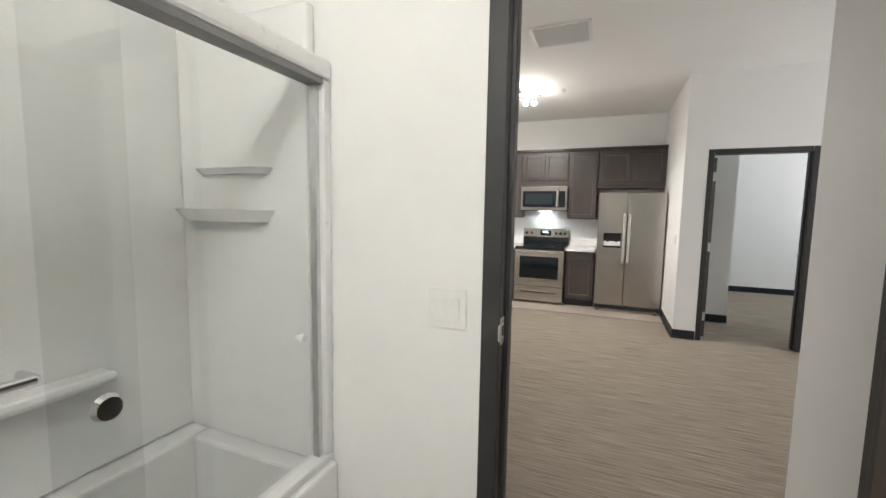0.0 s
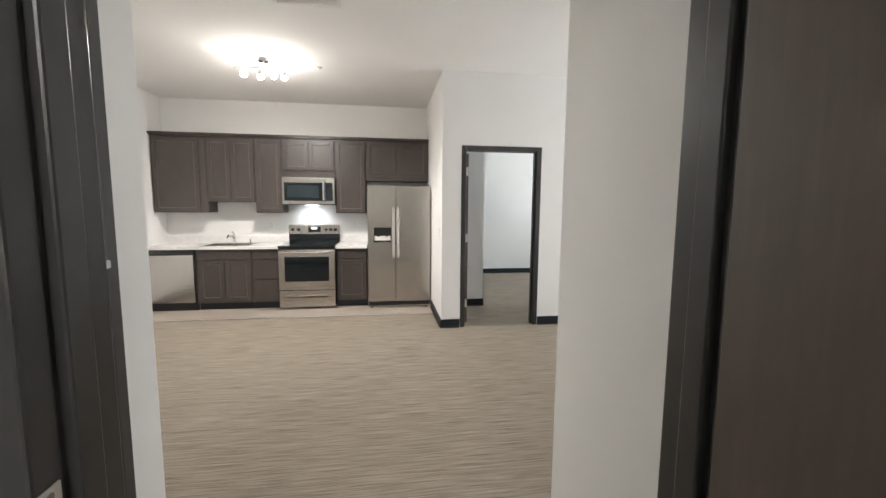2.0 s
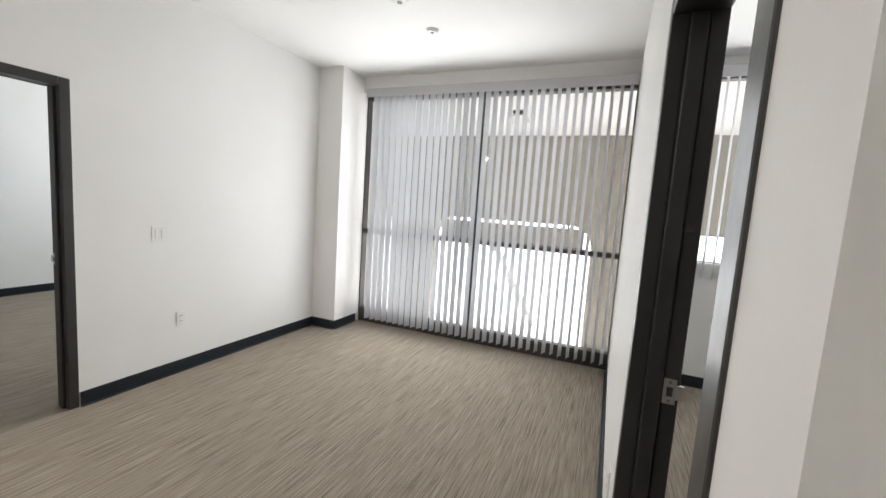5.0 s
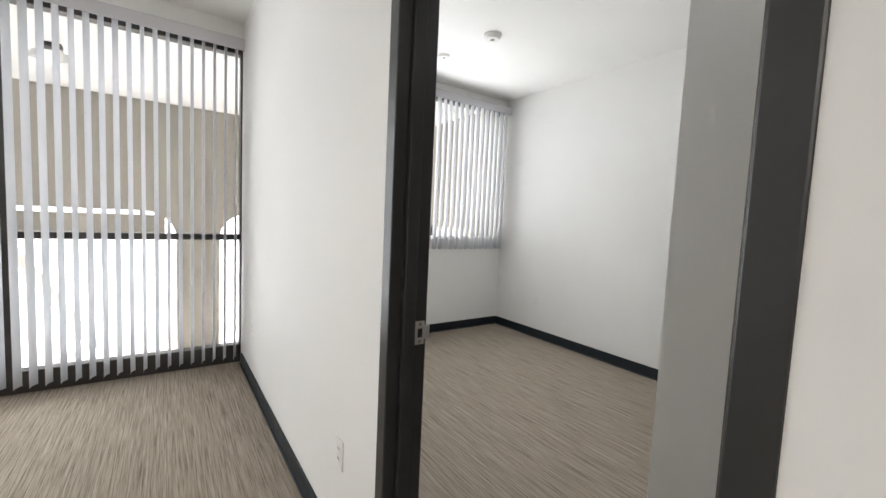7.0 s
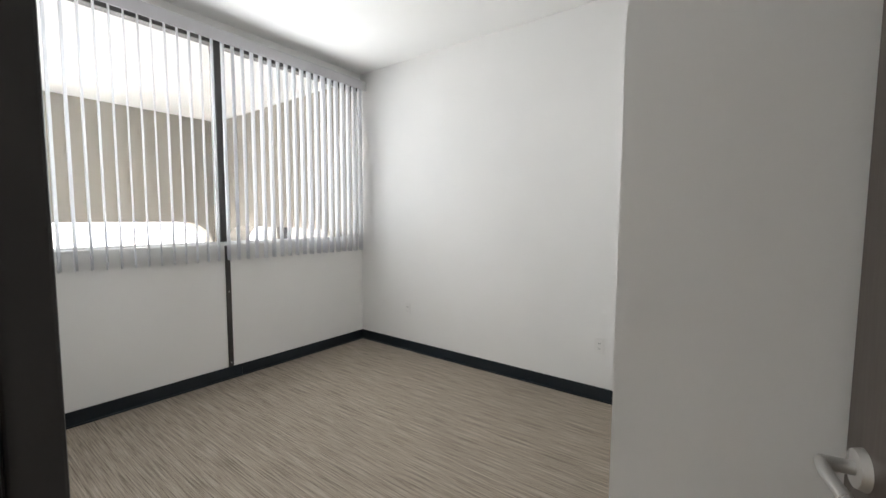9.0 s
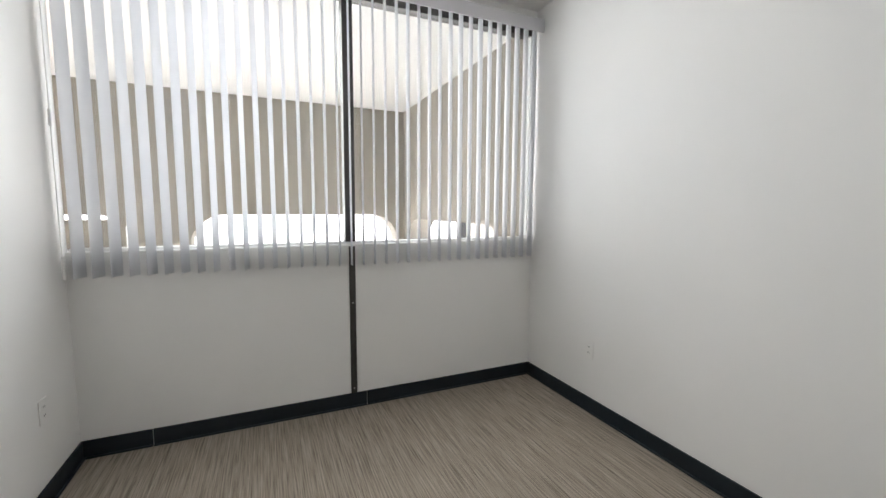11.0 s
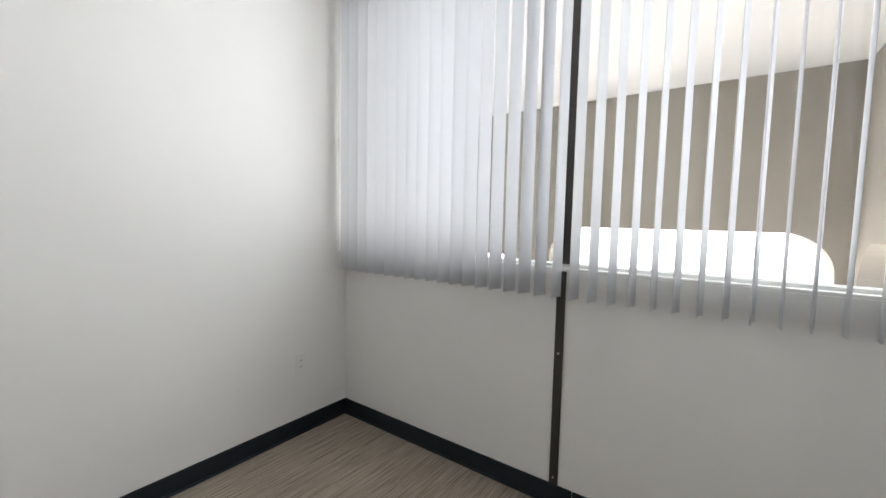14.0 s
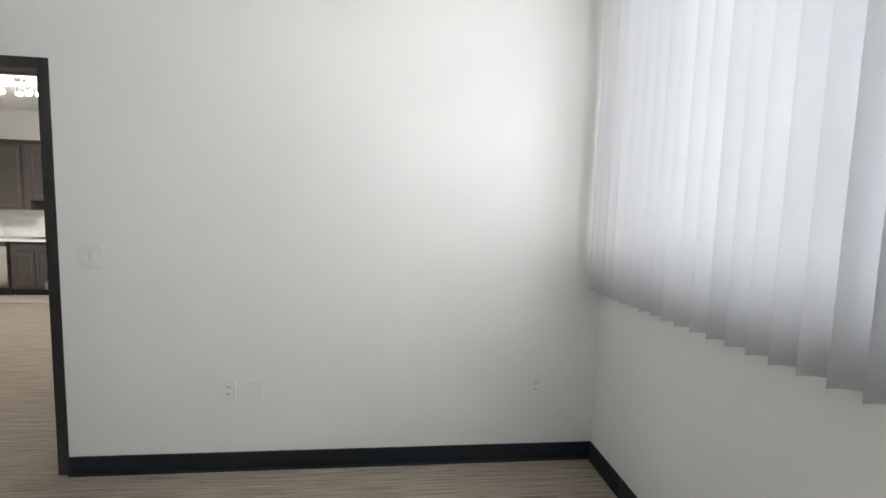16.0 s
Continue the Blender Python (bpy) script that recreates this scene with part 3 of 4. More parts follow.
def shaker_door(parent, x0, x1, z0, z1, yf, name="door"):
    """Framed door with a recessed panel, face towards -y at yf."""
    s = 0.052
    bm = boxes((x0, x0 + s, yf, yf + 0.019, z0, z1), (x1 - s, x1, yf, yf + 0.019, z0, z1), (x0 + s, x1 - s, yf, yf + 0.019, z0, z0 + s), (x0 + s, x1 - s, yf, yf + 0.019, z1 - s, z1), bevel=0.003)
    d = part(name, bm, CAB, parent)
    pm = bmesh.new()
    box(pm, x0 + s - 0.004, x1 - s + 0.004, yf + 0.011, yf + 0.018, z0 + s - 0.004, z1 - s + 0.004)
    part("panel", pm, CAB, d)
    tm = bmesh.new()
    a, b, c, e = x0 + s, x1 - s, z0 + s, z1 - s
    for p in ((a, a + 0.009, c, e), (b - 0.009, b, c, e), (a + 0.009, b - 0.009, c, c + 0.009), (a + 0.009, b - 0.009, e - 0.009, e)):
        box(tm, p[0], p[1], yf + 0.005, yf + 0.0115, p[2], p[3], bevel=0.002)
    part("bead", tm, CABEDGE, d)
    return d


def slab_front(parent, x0, x1, z0, z1, yf):
    return part("drawer_front", boxes((x0, x1, yf, yf + 0.019, z0, z1), bevel=0.004), CAB, parent)


UY = 1.455


def upper(x0, x1, z0, ndoors, dz0=None, label="", gap=0.014, yf=UY, fill=0.0):
    e = thing("wall_cabinet", ((x0 + x1) / 2, yf + 0.15, z0), label, "kitchen cabinet", "wall cabinets over the counter")
    part("body", boxes((x0 + 0.001, x1 - 0.001, yf + 0.02, KB - 0.002, z0, 2.375), bevel=0.002), CAB, e)
    dz0 = z0 + 0.012 if dz0 is None else dz0
    xa, xb = x0 + gap, x1 - gap - fill
    w = (xb - xa) / ndoors
    for i in range(ndoors):
        shaker_door(e, xa + i * w + 0.002, xa + (i + 1) * w - 0.002, dz0, 2.345, yf)
    return e


upper(-3.80, -3.10, 1.325, 1, label="tall grey-brown single-door wall cabinet by the side wall", fill=0.08)
upper(-3.10, -2.465, 1.475, 2, label="grey-brown double-door wall cabinet above the sink", gap=0.008)
upper(-2.465, -2.095, 1.325, 1, label="narrow tall grey-brown wall cabinet beside the microwave")
upper(-2.095, -1.36, 1.835, 2, dz0=1.93, label="short grey-brown double-door wall cabinet over the microwave")
upper(-1.36, -0.925, 1.325, 1, label="tall grey-brown wall cabinet between microwave and refrigerator")
upper(-0.925, -0.004, 1.80, 2, dz0=1.865, label="short wide grey-brown wall cabinet over the refrigerator", gap=0.02)
bm = boxes((KL + 0.002, -0.003, UY - 0.012, KB - 0.002, 2.376, 2.395), (KL + 0.002, -0.003, UY - 0.03, KB - 0.002, 2.3955, 2.415), bevel=0.004)
tagged(part("cabinet_crown", bm, CAB, None), "grey-brown crown trim along the wall cabinets", "cabinet trim")

BY = 1.135     # base cabinet fronts
CT = 0.875     # counter top


def base_unit(x0, x1, label):
    e = thing("base_cabinet", ((x0 + x1) / 2, BY + 0.3, 0), label, "kitchen cabinet", "base cabinets under the counter")
    part("body", boxes((x0 + 0.001, x1 - 0.001, BY + 0.02, KB - 0.002, 0.10, CT - 0.036), bevel=0.002), CAB, e)
    part("toe_kick", boxes((x0 + 0.001, x1 - 0.001, BY + 0.075, BY + 0.095, 0.001, 0.0995)), BASE, e, "black toe kick")
    return e


e = base_unit(-3.165, -2.455, "grey-brown sink base cabinet with two doors")
slab_front(e, -3.135, -2.475, 0.70, 0.815, BY)
shaker_door(e, -3.135, -2.808, 0.125, 0.685, BY)
shaker_door(e, -2.802, -2.475, 0.125, 0.685, BY)
e = base_unit(-2.455, -2.092, "grey-brown base cabinet with three drawers")
slab_front(e, -2.437, -2.11, 0.70, 0.815, BY)
slab_front(e, -2.437, -2.11, 0.425, 0.685, BY)
slab_front(e, -2.437, -2.11, 0.125, 0.41, BY)
e = base_unit(-1.335, -0.905, "grey-brown base cabinet with one drawer and one door")
slab_front(e, -1.315, -0.925, 0.70, 0.815, BY)
shaker_door(e, -1.315, -0.925, 0.125, 0.685, BY)


def counter(x0, x1, hole=None):
    bm = bmesh.new()
    y0, y1, z0 = BY - 0.03, KB - 0.002, CT - 0.035
    if hole:
        hx0, hx1, hy0, hy1 = hole
        for s in ((x0, hx0, y0, y1), (hx1, x1, y0, y1), (hx0, hx1, y0, hy0), (hx0, hx1, hy1, y1)):
            box(bm, *s, z0, CT)
    else:
        box(bm, x0, x1, y0, y1, z0, CT, bevel=0.003)
    c = tagged(part("countertop", bm, COUNTER, None), "white quartz countertop on the base cabinets", "countertop")
    part("backsplash", boxes((x0, x1, KB - 0.02, KB - 0.0015, CT + 0.0005, CT + 0.10), bevel=0.002), COUNTER, c)


SX0, SX1, SY0, SY1 = -3.12, -2.50, 1.215, 1.66
counter(KL + 0.003, -2.094, (SX0 + 0.02, SX1 - 0.02, SY0 + 0.02, SY1 - 0.07))
counter(-1.335, -0.905)

# sink
e = thing("kitchen_sink", ((SX0 + SX1) / 2, 1.44, CT), "stainless steel drop-in sink in the white counter", "sink")
part("rim", boxes((SX0, SX0 + 0.022, SY0, SY1, CT, CT + 0.006), (SX1 - 0.022, SX1, SY0, SY1, CT, CT + 0.006), (SX0 + 0.022, SX1 - 0.022, SY0, SY0 + 0.022, CT, CT + 0.006), (SX0 + 0.022, SX1 - 0.022, SY1 - 0.075, SY1, CT, CT + 0.006), bevel=0.002), STEEL, e)
bx0, bx1, by0, by1 = SX0 + 0.022, SX1 - 0.022, SY0 + 0.022, SY1 - 0.075
part("basin", boxes((bx0, bx0 + 0.002, by0, by1, CT - 0.17, CT), (bx1 - 0.002, bx1, by0, by1, CT - 0.17, CT), (bx0, bx1, by0, by0 + 0.002, CT - 0.17, CT), (bx0, bx1, by1 - 0.002, by1, CT - 0.17, CT), (bx0, bx1, by0, by1, CT - 0.172, CT - 0.17)), STEEL, e)
fx, fy = -2.83, SY1 - 0.035
e = thing("faucet", (fx, fy, CT + 0.006), "chrome single-lever kitchen faucet on the sink rim", "faucet")
bm = bmesh.new()
tube(bm, (fx, fy, CT + 0.006), (fx, fy, CT + 0.02), 0.03, 0.026)
tube(bm, (fx, fy, CT + 0.02), (fx, fy, CT + 0.10), 0.02, 0.018)
path_tube(bm, [(fx, fy, CT + 0.07), (fx - 0.01, fy - 0.06, CT + 0.115), (fx - 0.03, fy - 0.14, CT + 0.125), (fx - 0.035, fy - 0.175, CT + 0.10)], 0.012)
part("spout", bm, CHROME, e, smooth=True)
bm = bmesh.new()
path_tube(bm, [(fx, fy, CT + 0.10), (fx - 0.004, fy - 0.004, CT + 0.125), (fx - 0.03, fy + 0.005, CT + 0.175)], 0.010)
part("lever", bm, CHROME, e, smooth=True)
bm = bmesh.new()
tube(bm, (fx + 0.22, fy, CT + 0.006), (fx + 0.22, fy, CT + 0.02), 0.018)
tube(bm, (fx + 0.22, fy, CT + 0.02), (fx + 0.22, fy, CT + 0.065), 0.009, 0.013)
tagged(part("side_sprayer", bm, CHROME, None, smooth=True), "small chrome side sprayer on the sink rim", "sprayer")

# dishwasher
e = thing("dishwasher", (-3.49, 1.4, 0), "stainless steel dishwasher with black control strip", "dishwasher")
part("tub", boxes((-3.80, -3.17, BY + 0.02, KB - 0.03, 0.1, CT - 0.037)), BLACK, e)
part("door", boxes((-3.785, -3.185, BY - 0.012, BY + 0.018, 0.12, 0.765), bevel=0.006), STEEL, e)
part("control_panel", boxes((-3.785, -3.185, BY - 0.012, BY + 0.018, 0.769, CT - 0.04), bevel=0.005), BLACK, e, "black control strip")
part("handle", boxes((-3.62, -3.35, BY - 0.022, BY - 0.012, 0.775, 0.795), bevel=0.003), BLACK, e)
part("toe_kick", boxes((-3.80, -3.17, BY + 0.05, BY + 0.07, 0.0015, 0.115)), BLACK, e)

# range
RX0, RX1, RY = -2.086, -1.342, 1.055
e = thing("electric_range", ((RX0 + RX1) / 2, 1.4, 0), "freestanding stainless electric range with black glass top", "range")
part("body", boxes((RX0 + 0.002, RX1 - 0.002, RY + 0.045, KB - 0.02, 0.03, CT - 0.004)), BLACK, e)
d = part("oven_door", boxes((RX0, RX1, RY, RY + 0.043, 0.275, 0.835), bevel=0.006), STEEL, e)
part("oven_window", boxes((RX0 + 0.078, RX1 - 0.078, RY - 0.004, RY + 0.001, 0.395, 0.735), bevel=0.003), BLACKGL, d, "dark glass oven window")
hz = 0.80
bm = bmesh.new()
path_tube(bm, [(RX0 + 0.06, RY, hz), (RX0 + 0.06, RY - 0.045, hz), (RX1 - 0.06, RY - 0.045, hz), (RX1 - 0.06, RY, hz)], 0.011)
part("door_handle", bm, STEEL, d, smooth=True)
for zz in (0.53, 0.62):
    part("rack", boxes((RX0 + 0.11, RX1 - 0.11, RY - 0.0052, RY - 0.0042, zz, zz + 0.003)), SCREEN, d)
dr = part("drawer", boxes((RX0, RX1, RY, RY + 0.043, 0.035, 0.268), bevel=0.006), STEEL, e)
part("drawer_handle", boxes((RX0 + 0.1, RX1 - 0.1, RY - 0.014, RY + 0.001, 0.185, 0.203), bevel=0.004), STEEL, dr)
part("drawer_slot", boxes((RX0 + 0.1, RX1 - 0.1, RY - 0.002, RY + 0.001, 0.168, 0.184)), BLACK, dr)
part("front_rail", boxes((RX0, RX1, RY + 0.005, RY + 0.045, 0.84, CT - 0.004), bevel=0.003), BLACK, e)
part("cooktop", boxes((RX0 - 0.003, RX1 + 0.003, RY - 0.012, 1.715, CT - 0.003, CT + 0.013), bevel=0.004), BLACKGL, e, "black ceramic glass cooktop")
for cx, cy, r in ((RX0 + 0.2, RY + 0.17, 0.10), (RX1 - 0.2, RY + 0.17, 0.085), (RX0 + 0.2, RY + 0.46, 0.08), (RX1 - 0.2, RY + 0.46, 0.1)):
    bm = bmesh.new()
    tube(bm, (cx, cy, CT + 0.013), (cx, cy, CT + 0.0138), r, seg=40)
    part("burner_ring", bm, SCREEN, e)
bg = part("backguard", boxes((RX0, RX1, 1.715, 1.775, CT + 0.0, CT + 0.125), bevel=0.004), BLACKGL, e, "black lower backguard")
cp = part("control_panel", boxes((RX0, RX1, 1.70, 1.775, CT + 0.126, 1.145), bevel=0.006), STEEL, e)
part("clock", boxes((-1.80, -1.62, 1.696, 1.701, 1.03, 1.115), bevel=0.002), BLACKGL, cp)
for i, xx in enumerate((-1.755, -1.735, -1.71, -1.69)):
    part("digit", boxes((xx, xx + 0.011, 1.6945, 1.6958, 1.08, 1.10)), LED, cp)
for xx in (RX0 + 0.06, RX0 + 0.145, RX1 - 0.2, RX1 - 0.13, RX1 - 0.06):
    bm = bmesh.new()
    tube(bm, (xx, 1.70, 1.07), (xx, 1.675, 1.07), 0.025, 0.021, 20)
    box(bm, xx - 0.005, xx + 0.005, 1.667, 1.676, 1.05, 1.09)
    part("knob", bm, BLACK, cp, "black burner knob")

# microwave
MX0, MX1, MYF, MZ0, MZ1 = -2.09, -1.365, 1.395, 1.44, 1.832
e = thing("microwave", ((MX0 + MX1) / 2, 1.6, MZ0), "stainless over-the-range microwave under a wall cabinet", "microwave")
part("body", boxes((MX0, MX1, MYF + 0.03, KB - 0.004, MZ0, MZ1), bevel=0.003), BLACK, e)
d = part("door", boxes((MX0, MX1 - 0.13, MYF, MYF + 0.029, MZ0 + 0.01, MZ1 - 0.002), bevel=0.005), STEEL, e)
part("window", boxes((MX0 + 0.03, MX1 - 0.165, MYF - 0.003, MYF + 0.001, MZ0 + 0.06, MZ1 - 0.075), bevel=0.002), BLACKGL, d, "black glass door window")
part("window_screen", boxes((MX0 + 0.075, MX1 - 0.22, MYF - 0.0042, MYF - 0.0032, MZ0 + 0.105, MZ1 - 0.115)), SCREEN, d)
c = part("control_panel", boxes((MX1 - 0.128, MX1, MYF, MYF + 0.029, MZ0 + 0.01, MZ1 - 0.002), bevel=0.005), STEEL, e)
part("keypad", boxes((MX1 - 0.126, MX1 - 0.03, MYF - 0.003, MYF + 0.001, MZ0 + 0.06, MZ1 - 0.075)), BLACKGL, c)
for i in range(6):
    for j in range(3):
        x = MX1 - 0.108 + j * 0.031
        z = MZ0 + 0.085 + i * 0.026
        part("key", boxes((x, x + 0.022, MYF - 0.0042, MYF - 0.0032, z, z + 0.014)), SCREEN, c)
bm = bmesh.new()
path_tube(bm, [(MX1 - 0.15, MYF, MZ0 + 0.06), (MX1 - 0.15, MYF - 0.035, MZ0 + 0.075), (MX1 - 0.15, MYF - 0.04, (MZ0 + MZ1) / 2), (MX1 - 0.15, MYF - 0.035, MZ1 - 0.075), (MX1 - 0.15, MYF, MZ1 - 0.06)], 0.016)
part("handle", bm, CHROME, d, smooth=True)
part("hood_lens", boxes((-1.82, -1.63, 1.62, 1.70, MZ0 - 0.004, MZ0 - 0.0005)), HOODL, e, "lit hood lamp lens")
lamp("hood_lamp", "SPOT", 1.0, look((-1.725, 1.62, MZ0 - 0.02), (-1.725, 1.72, 1.0)), (0.85, 0.93, 1.0), radius=0.05, spot=150)

# refrigerator
FX0, FX1, FYF, FZ = -0.888, -0.022, 1.03, 1.712
SP = FX0 + 0.44 * (FX1 - FX0)
e = thing("refrigerator", ((FX0 + FX1) / 2, 1.4, 0), "stainless side-by-side refrigerator with water dispenser", "refrigerator")
part("body", boxes((FX0 + 0.004, FX1 - 0.004, FYF + 0.075, KB - 0.03, 0.02, FZ - 0.015), bevel=0.004), GREYP, e, "dark grey cabinet body")
DX0, DX1, DZ0, DZ1 = FX0 + 0.065, SP - 0.045, 0.905, 1.235
bm = boxes((FX0, DX0, FYF, FYF + 0.07, 0.095, FZ), (DX1, SP - 0.003, FYF, FYF + 0.07, 0.095, FZ), (DX0, DX1, FYF, FYF + 0.07, 0.095, DZ0), (DX0, DX1, FYF, FYF + 0.07, DZ1, FZ))
fd = part("freezer_door", bm, STEEL, e)
rd = part("fridge_door", boxes((SP + 0.003, FX1, FYF, FYF + 0.07, 0.095, FZ), bevel=0.008), STEEL, e)
dp = part("dispenser", boxes((DX0, DX1, FYF - 0.004, FYF + 0.02, DZ1 - 0.10, DZ1), (DX0, DX0 + 0.02, FYF - 0.004, FYF + 0.05, DZ0, DZ1 - 0.1), (DX1 - 0.02, DX1, FYF - 0.004, FYF + 0.05, DZ0, DZ1 - 0.1), (DX0 + 0.02, DX1 - 0.02, FYF - 0.008, FYF + 0.05, DZ0, DZ0 + 0.025), bevel=0.003), STEEL, fd, "steel-grey dispenser surround")
part("dispenser_recess", boxes((DX0 + 0.02, DX1 - 0.02, FYF + 0.05, FYF + 0.062, DZ0 + 0.025, DZ1 - 0.1)), BLACK, fd)
for xx in (DX0 + 0.06, DX1 - 0.1):
    part("dispenser_paddle", boxes((xx, xx + 0.04, FYF + 0.02, FYF + 0.03, DZ0 + 0.1, DZ1 - 0.105), bevel=0.003), BLACK, fd)
part("dispenser_tray", boxes((DX0 + 0.025, DX1 - 0.025, FYF + 0.02, FYF + 0.048, DZ0 + 0.05, DZ0 + 0.115), bevel=0.003), WHITEP, fd, "pale dispenser tray")
for door, xx in ((fd, SP - 0.028), (rd, SP + 0.032)):
    bm = bmesh.new()
    path_tube(bm, [(xx, FYF, 0.72), (xx, FYF - 0.05, 0.75), (xx, FYF - 0.055, 1.06), (xx, FYF - 0.05, 1.38), (xx, FYF, 1.41)], 0.019)
    part("handle", bm, SATIN, door, smooth=True)
part("kick_grille", boxes((FX0 + 0.01, FX1 - 0.01, FYF + 0.012, FYF + 0.05, 0.018, 0.088), *[(FX0 + 0.03, FX1 - 0.03, FYF + 0.006, FYF + 0.0125, 0.03 + i * 0.014, 0.037 + i * 0.014) for i in range(4)]), BLACK, e, "black louvred kick grille")
part("kick_rail", boxes((FX0, FX1, FYF + 0.0, FYF + 0.011, 0.018, 0.036), bevel=0.004), STEEL, e)
for xx in (FX0 + 0.05, FX1 - 0.05):
    bm = bmesh.new()
    tube(bm, (xx, FYF + 0.035, 0.0012), (xx, FYF + 0.035, 0.02), 0.022)
    part("foot", bm, BLACK, e)
    part("hinge_cover", boxes((xx - 0.035, xx + 0.035, FYF + 0.02, FYF + 0.12, FZ - 0.014, FZ + 0.012), bevel=0.004), GREYP, e)

# ---- plates on the walls ----


def plate(name, p, face, w, h, kind, label):
    """Cover plate standing off a wall; face is the unit normal."""
    e = thing(name, p, label, "switch" if "switch" in name else "outlet", kind="")
    n = Vector(face)
    u = Vector((-n.y, n.x, 0))

    def slab(a0, a1, z0, z1, d0, d1, bev=0.0015):
        bm = bmesh.new()
        c = [Vector(p) + u * a + n * d for a in (a0, a1) for d in (d0, d1)]
        xs, ys = [q.x for q in c], [q.y for q in c]
        return box(bm, min(xs), max(xs), min(ys), max(ys), p[2] + z0, p[2] + z1, bevel=bev)
    part("cover_plate", slab(-w / 2, w / 2, -h / 2, h / 2, 0, 0.006), WHITEP, e)
    if kind == "outlet":
        for zz in (-0.02, 0.02):
            r = part("receptacle", slab(-0.016, 0.016, zz - 0.014, zz + 0.014, 0.006, 0.008), WHITEP, e)
            part("slots", slab(-0.008, -0.005, zz - 0.004, zz + 0.006, 0.008, 0.0085, 0), BLACK, r)
            part("slots", slab(0.005, 0.008, zz - 0.004, zz + 0.006, 0.008, 0.0085, 0), BLACK, r)
    elif kind != "blank":
        k = int(kind)
        for i in range(k):
            a = (i - (k - 1) / 2) * 0.046
            part("rocker", slab(a - 0.0165, a + 0.0165, -0.034, 0.034, 0.006, 0.010, 0.003), WHITEP, e)
    return e


OUT, SW = (0.072, 0.116), (0.118, 0.118)
plate("switch_plate", (-1.183, BH0, 1.13), (0, -1, 0), *SW, "2", "white double rocker switch on the bathroom wall")
plate("switch_plate", (1.24, YB, 1.17), (0, -1, 0), *SW, "2", "white double rocker switch beside the bedroom door")
plate("outlet_plate", (3.60, YB, 0.45), (0, -1, 0), *OUT, "outlet", "white duplex outlet in the bedroom corner")
plate("outlet_plate", (1.90, YB, 0.45), (0, -1, 0), *OUT, "outlet", "white duplex outlet on the bedroom wall")
plate("outlet_plate_blank", (2.04, YB, 0.45), (0, -1, 0), *OUT, "blank", "white blank cable plate on the bedroom wall")
plate("outlet_plate", (3.262, YS, 0.435), (0, 1, 0), *OUT, "outlet", "white duplex outlet on the bedroom far wall")
plate("outlet_plate", (1.33, YS, 0.42), (0, 1, 0), *OUT, "outlet", "white duplex outlet on the bedroom far wall")
plate("outlet_plate", (1.41, YL, 0.45), (0, 1, 0), *OUT, "outlet", "white duplex outlet on the living room wall")
plate("outlet_plate", (3.35, YL, 0.45), (0, 1, 0), *OUT, "outlet", "white duplex outlet near the storefront window")
plate("outlet_plate", (1.87, 0.0, 0.45), (0, -1, 0), *OUT, "outlet", "white duplex outlet beside the second bedroom door")
plate("switch_plate", (1.71, 0.0, 1.15), (0, -1, 0), *SW, "2", "white double rocker switch beside the second bedroom door")
plate("switch_plate", (0.0, 0.24, 1.12), (-1, 0, 0), *OUT, "1", "pale rocker switch on the wall beside the refrigerator")
plate("outlet_plate", (-1.12, KB, 1.13), (0, -1, 0), *OUT, "outlet", "white duplex outlet above the counter")
plate("outlet_plate", (-2.35, KB, 1.13), (0, -1, 0), *OUT, "outlet", "white duplex outlet above the counter")

# ---- ceiling fittings ----
TX, TY = -1.885, -0.03
e = thing("track_light", (TX, TY, H), "chrome ceiling track light with four lit frosted spots", "ceiling light")
bm = bmesh.new()
tube(bm, (TX, TY, H), (TX, TY, H - 0.03), 0.062, 0.055, 28)
tube(bm, (TX, TY, H - 0.03), (TX, TY, H - 0.09), 0.012)
part("canopy", bm, CHROME, e, smooth=True)
bar = [(TX - 0.30, TY + 0.02, H - 0.09), (TX - 0.15, TY - 0.02, H - 0.09), (TX, TY, H - 0.09), (TX + 0.15, TY + 0.02, H - 0.09), (TX + 0.30, TY - 0.03, H - 0.09)]
bm = bmesh.new()
path_tube(bm, bar, 0.011)
part("bar", bm, CHROME, e, smooth=True)
for (xx, yy), (ax, ay) in zip(((TX - 0.21, TY - 0.0), (TX - 0.03, TY), (TX + 0.09, TY + 0.01), (TX + 0.22, TY - 0.01)), ((0.35, -0.5), (-0.2, 0.5), (0.2, -0.45), (-0.35, 0.4))):
    d = Vector((ax, ay, -1)).normalized()
    p0 = Vector((xx, yy, H - 0.115))
    bm = bmesh.new()
    tube(bm, (xx, yy, H - 0.09), p0, 0.007)
    tube(bm, p0, p0 + d * 0.045, 0.018, 0.030)
    hd = part("spot_head", bm, CHROME, e, smooth=True)
    bm = bmesh.new()
    bmesh.ops.create_uvsphere(bm, u_segments=18, v_segments=10, radius=0.034, matrix=Matrix.Translation(p0 + d * 0.062))
    part("bulb", bm, BULB, hd, "lit frosted glass bulb", smooth=True)
    q = p0 + d * 0.115
    lamp("track_bulb", "POINT", TRACK, pose(q.x, q.y, q.z), WARM, radius=0.035)
    lamp("track_beam", "SPOT", TRACK * 10.5, look(q, q + Vector((d.x * 0.4, d.y * 0.4, -1))), WARM, radius=0.035, spot=165)


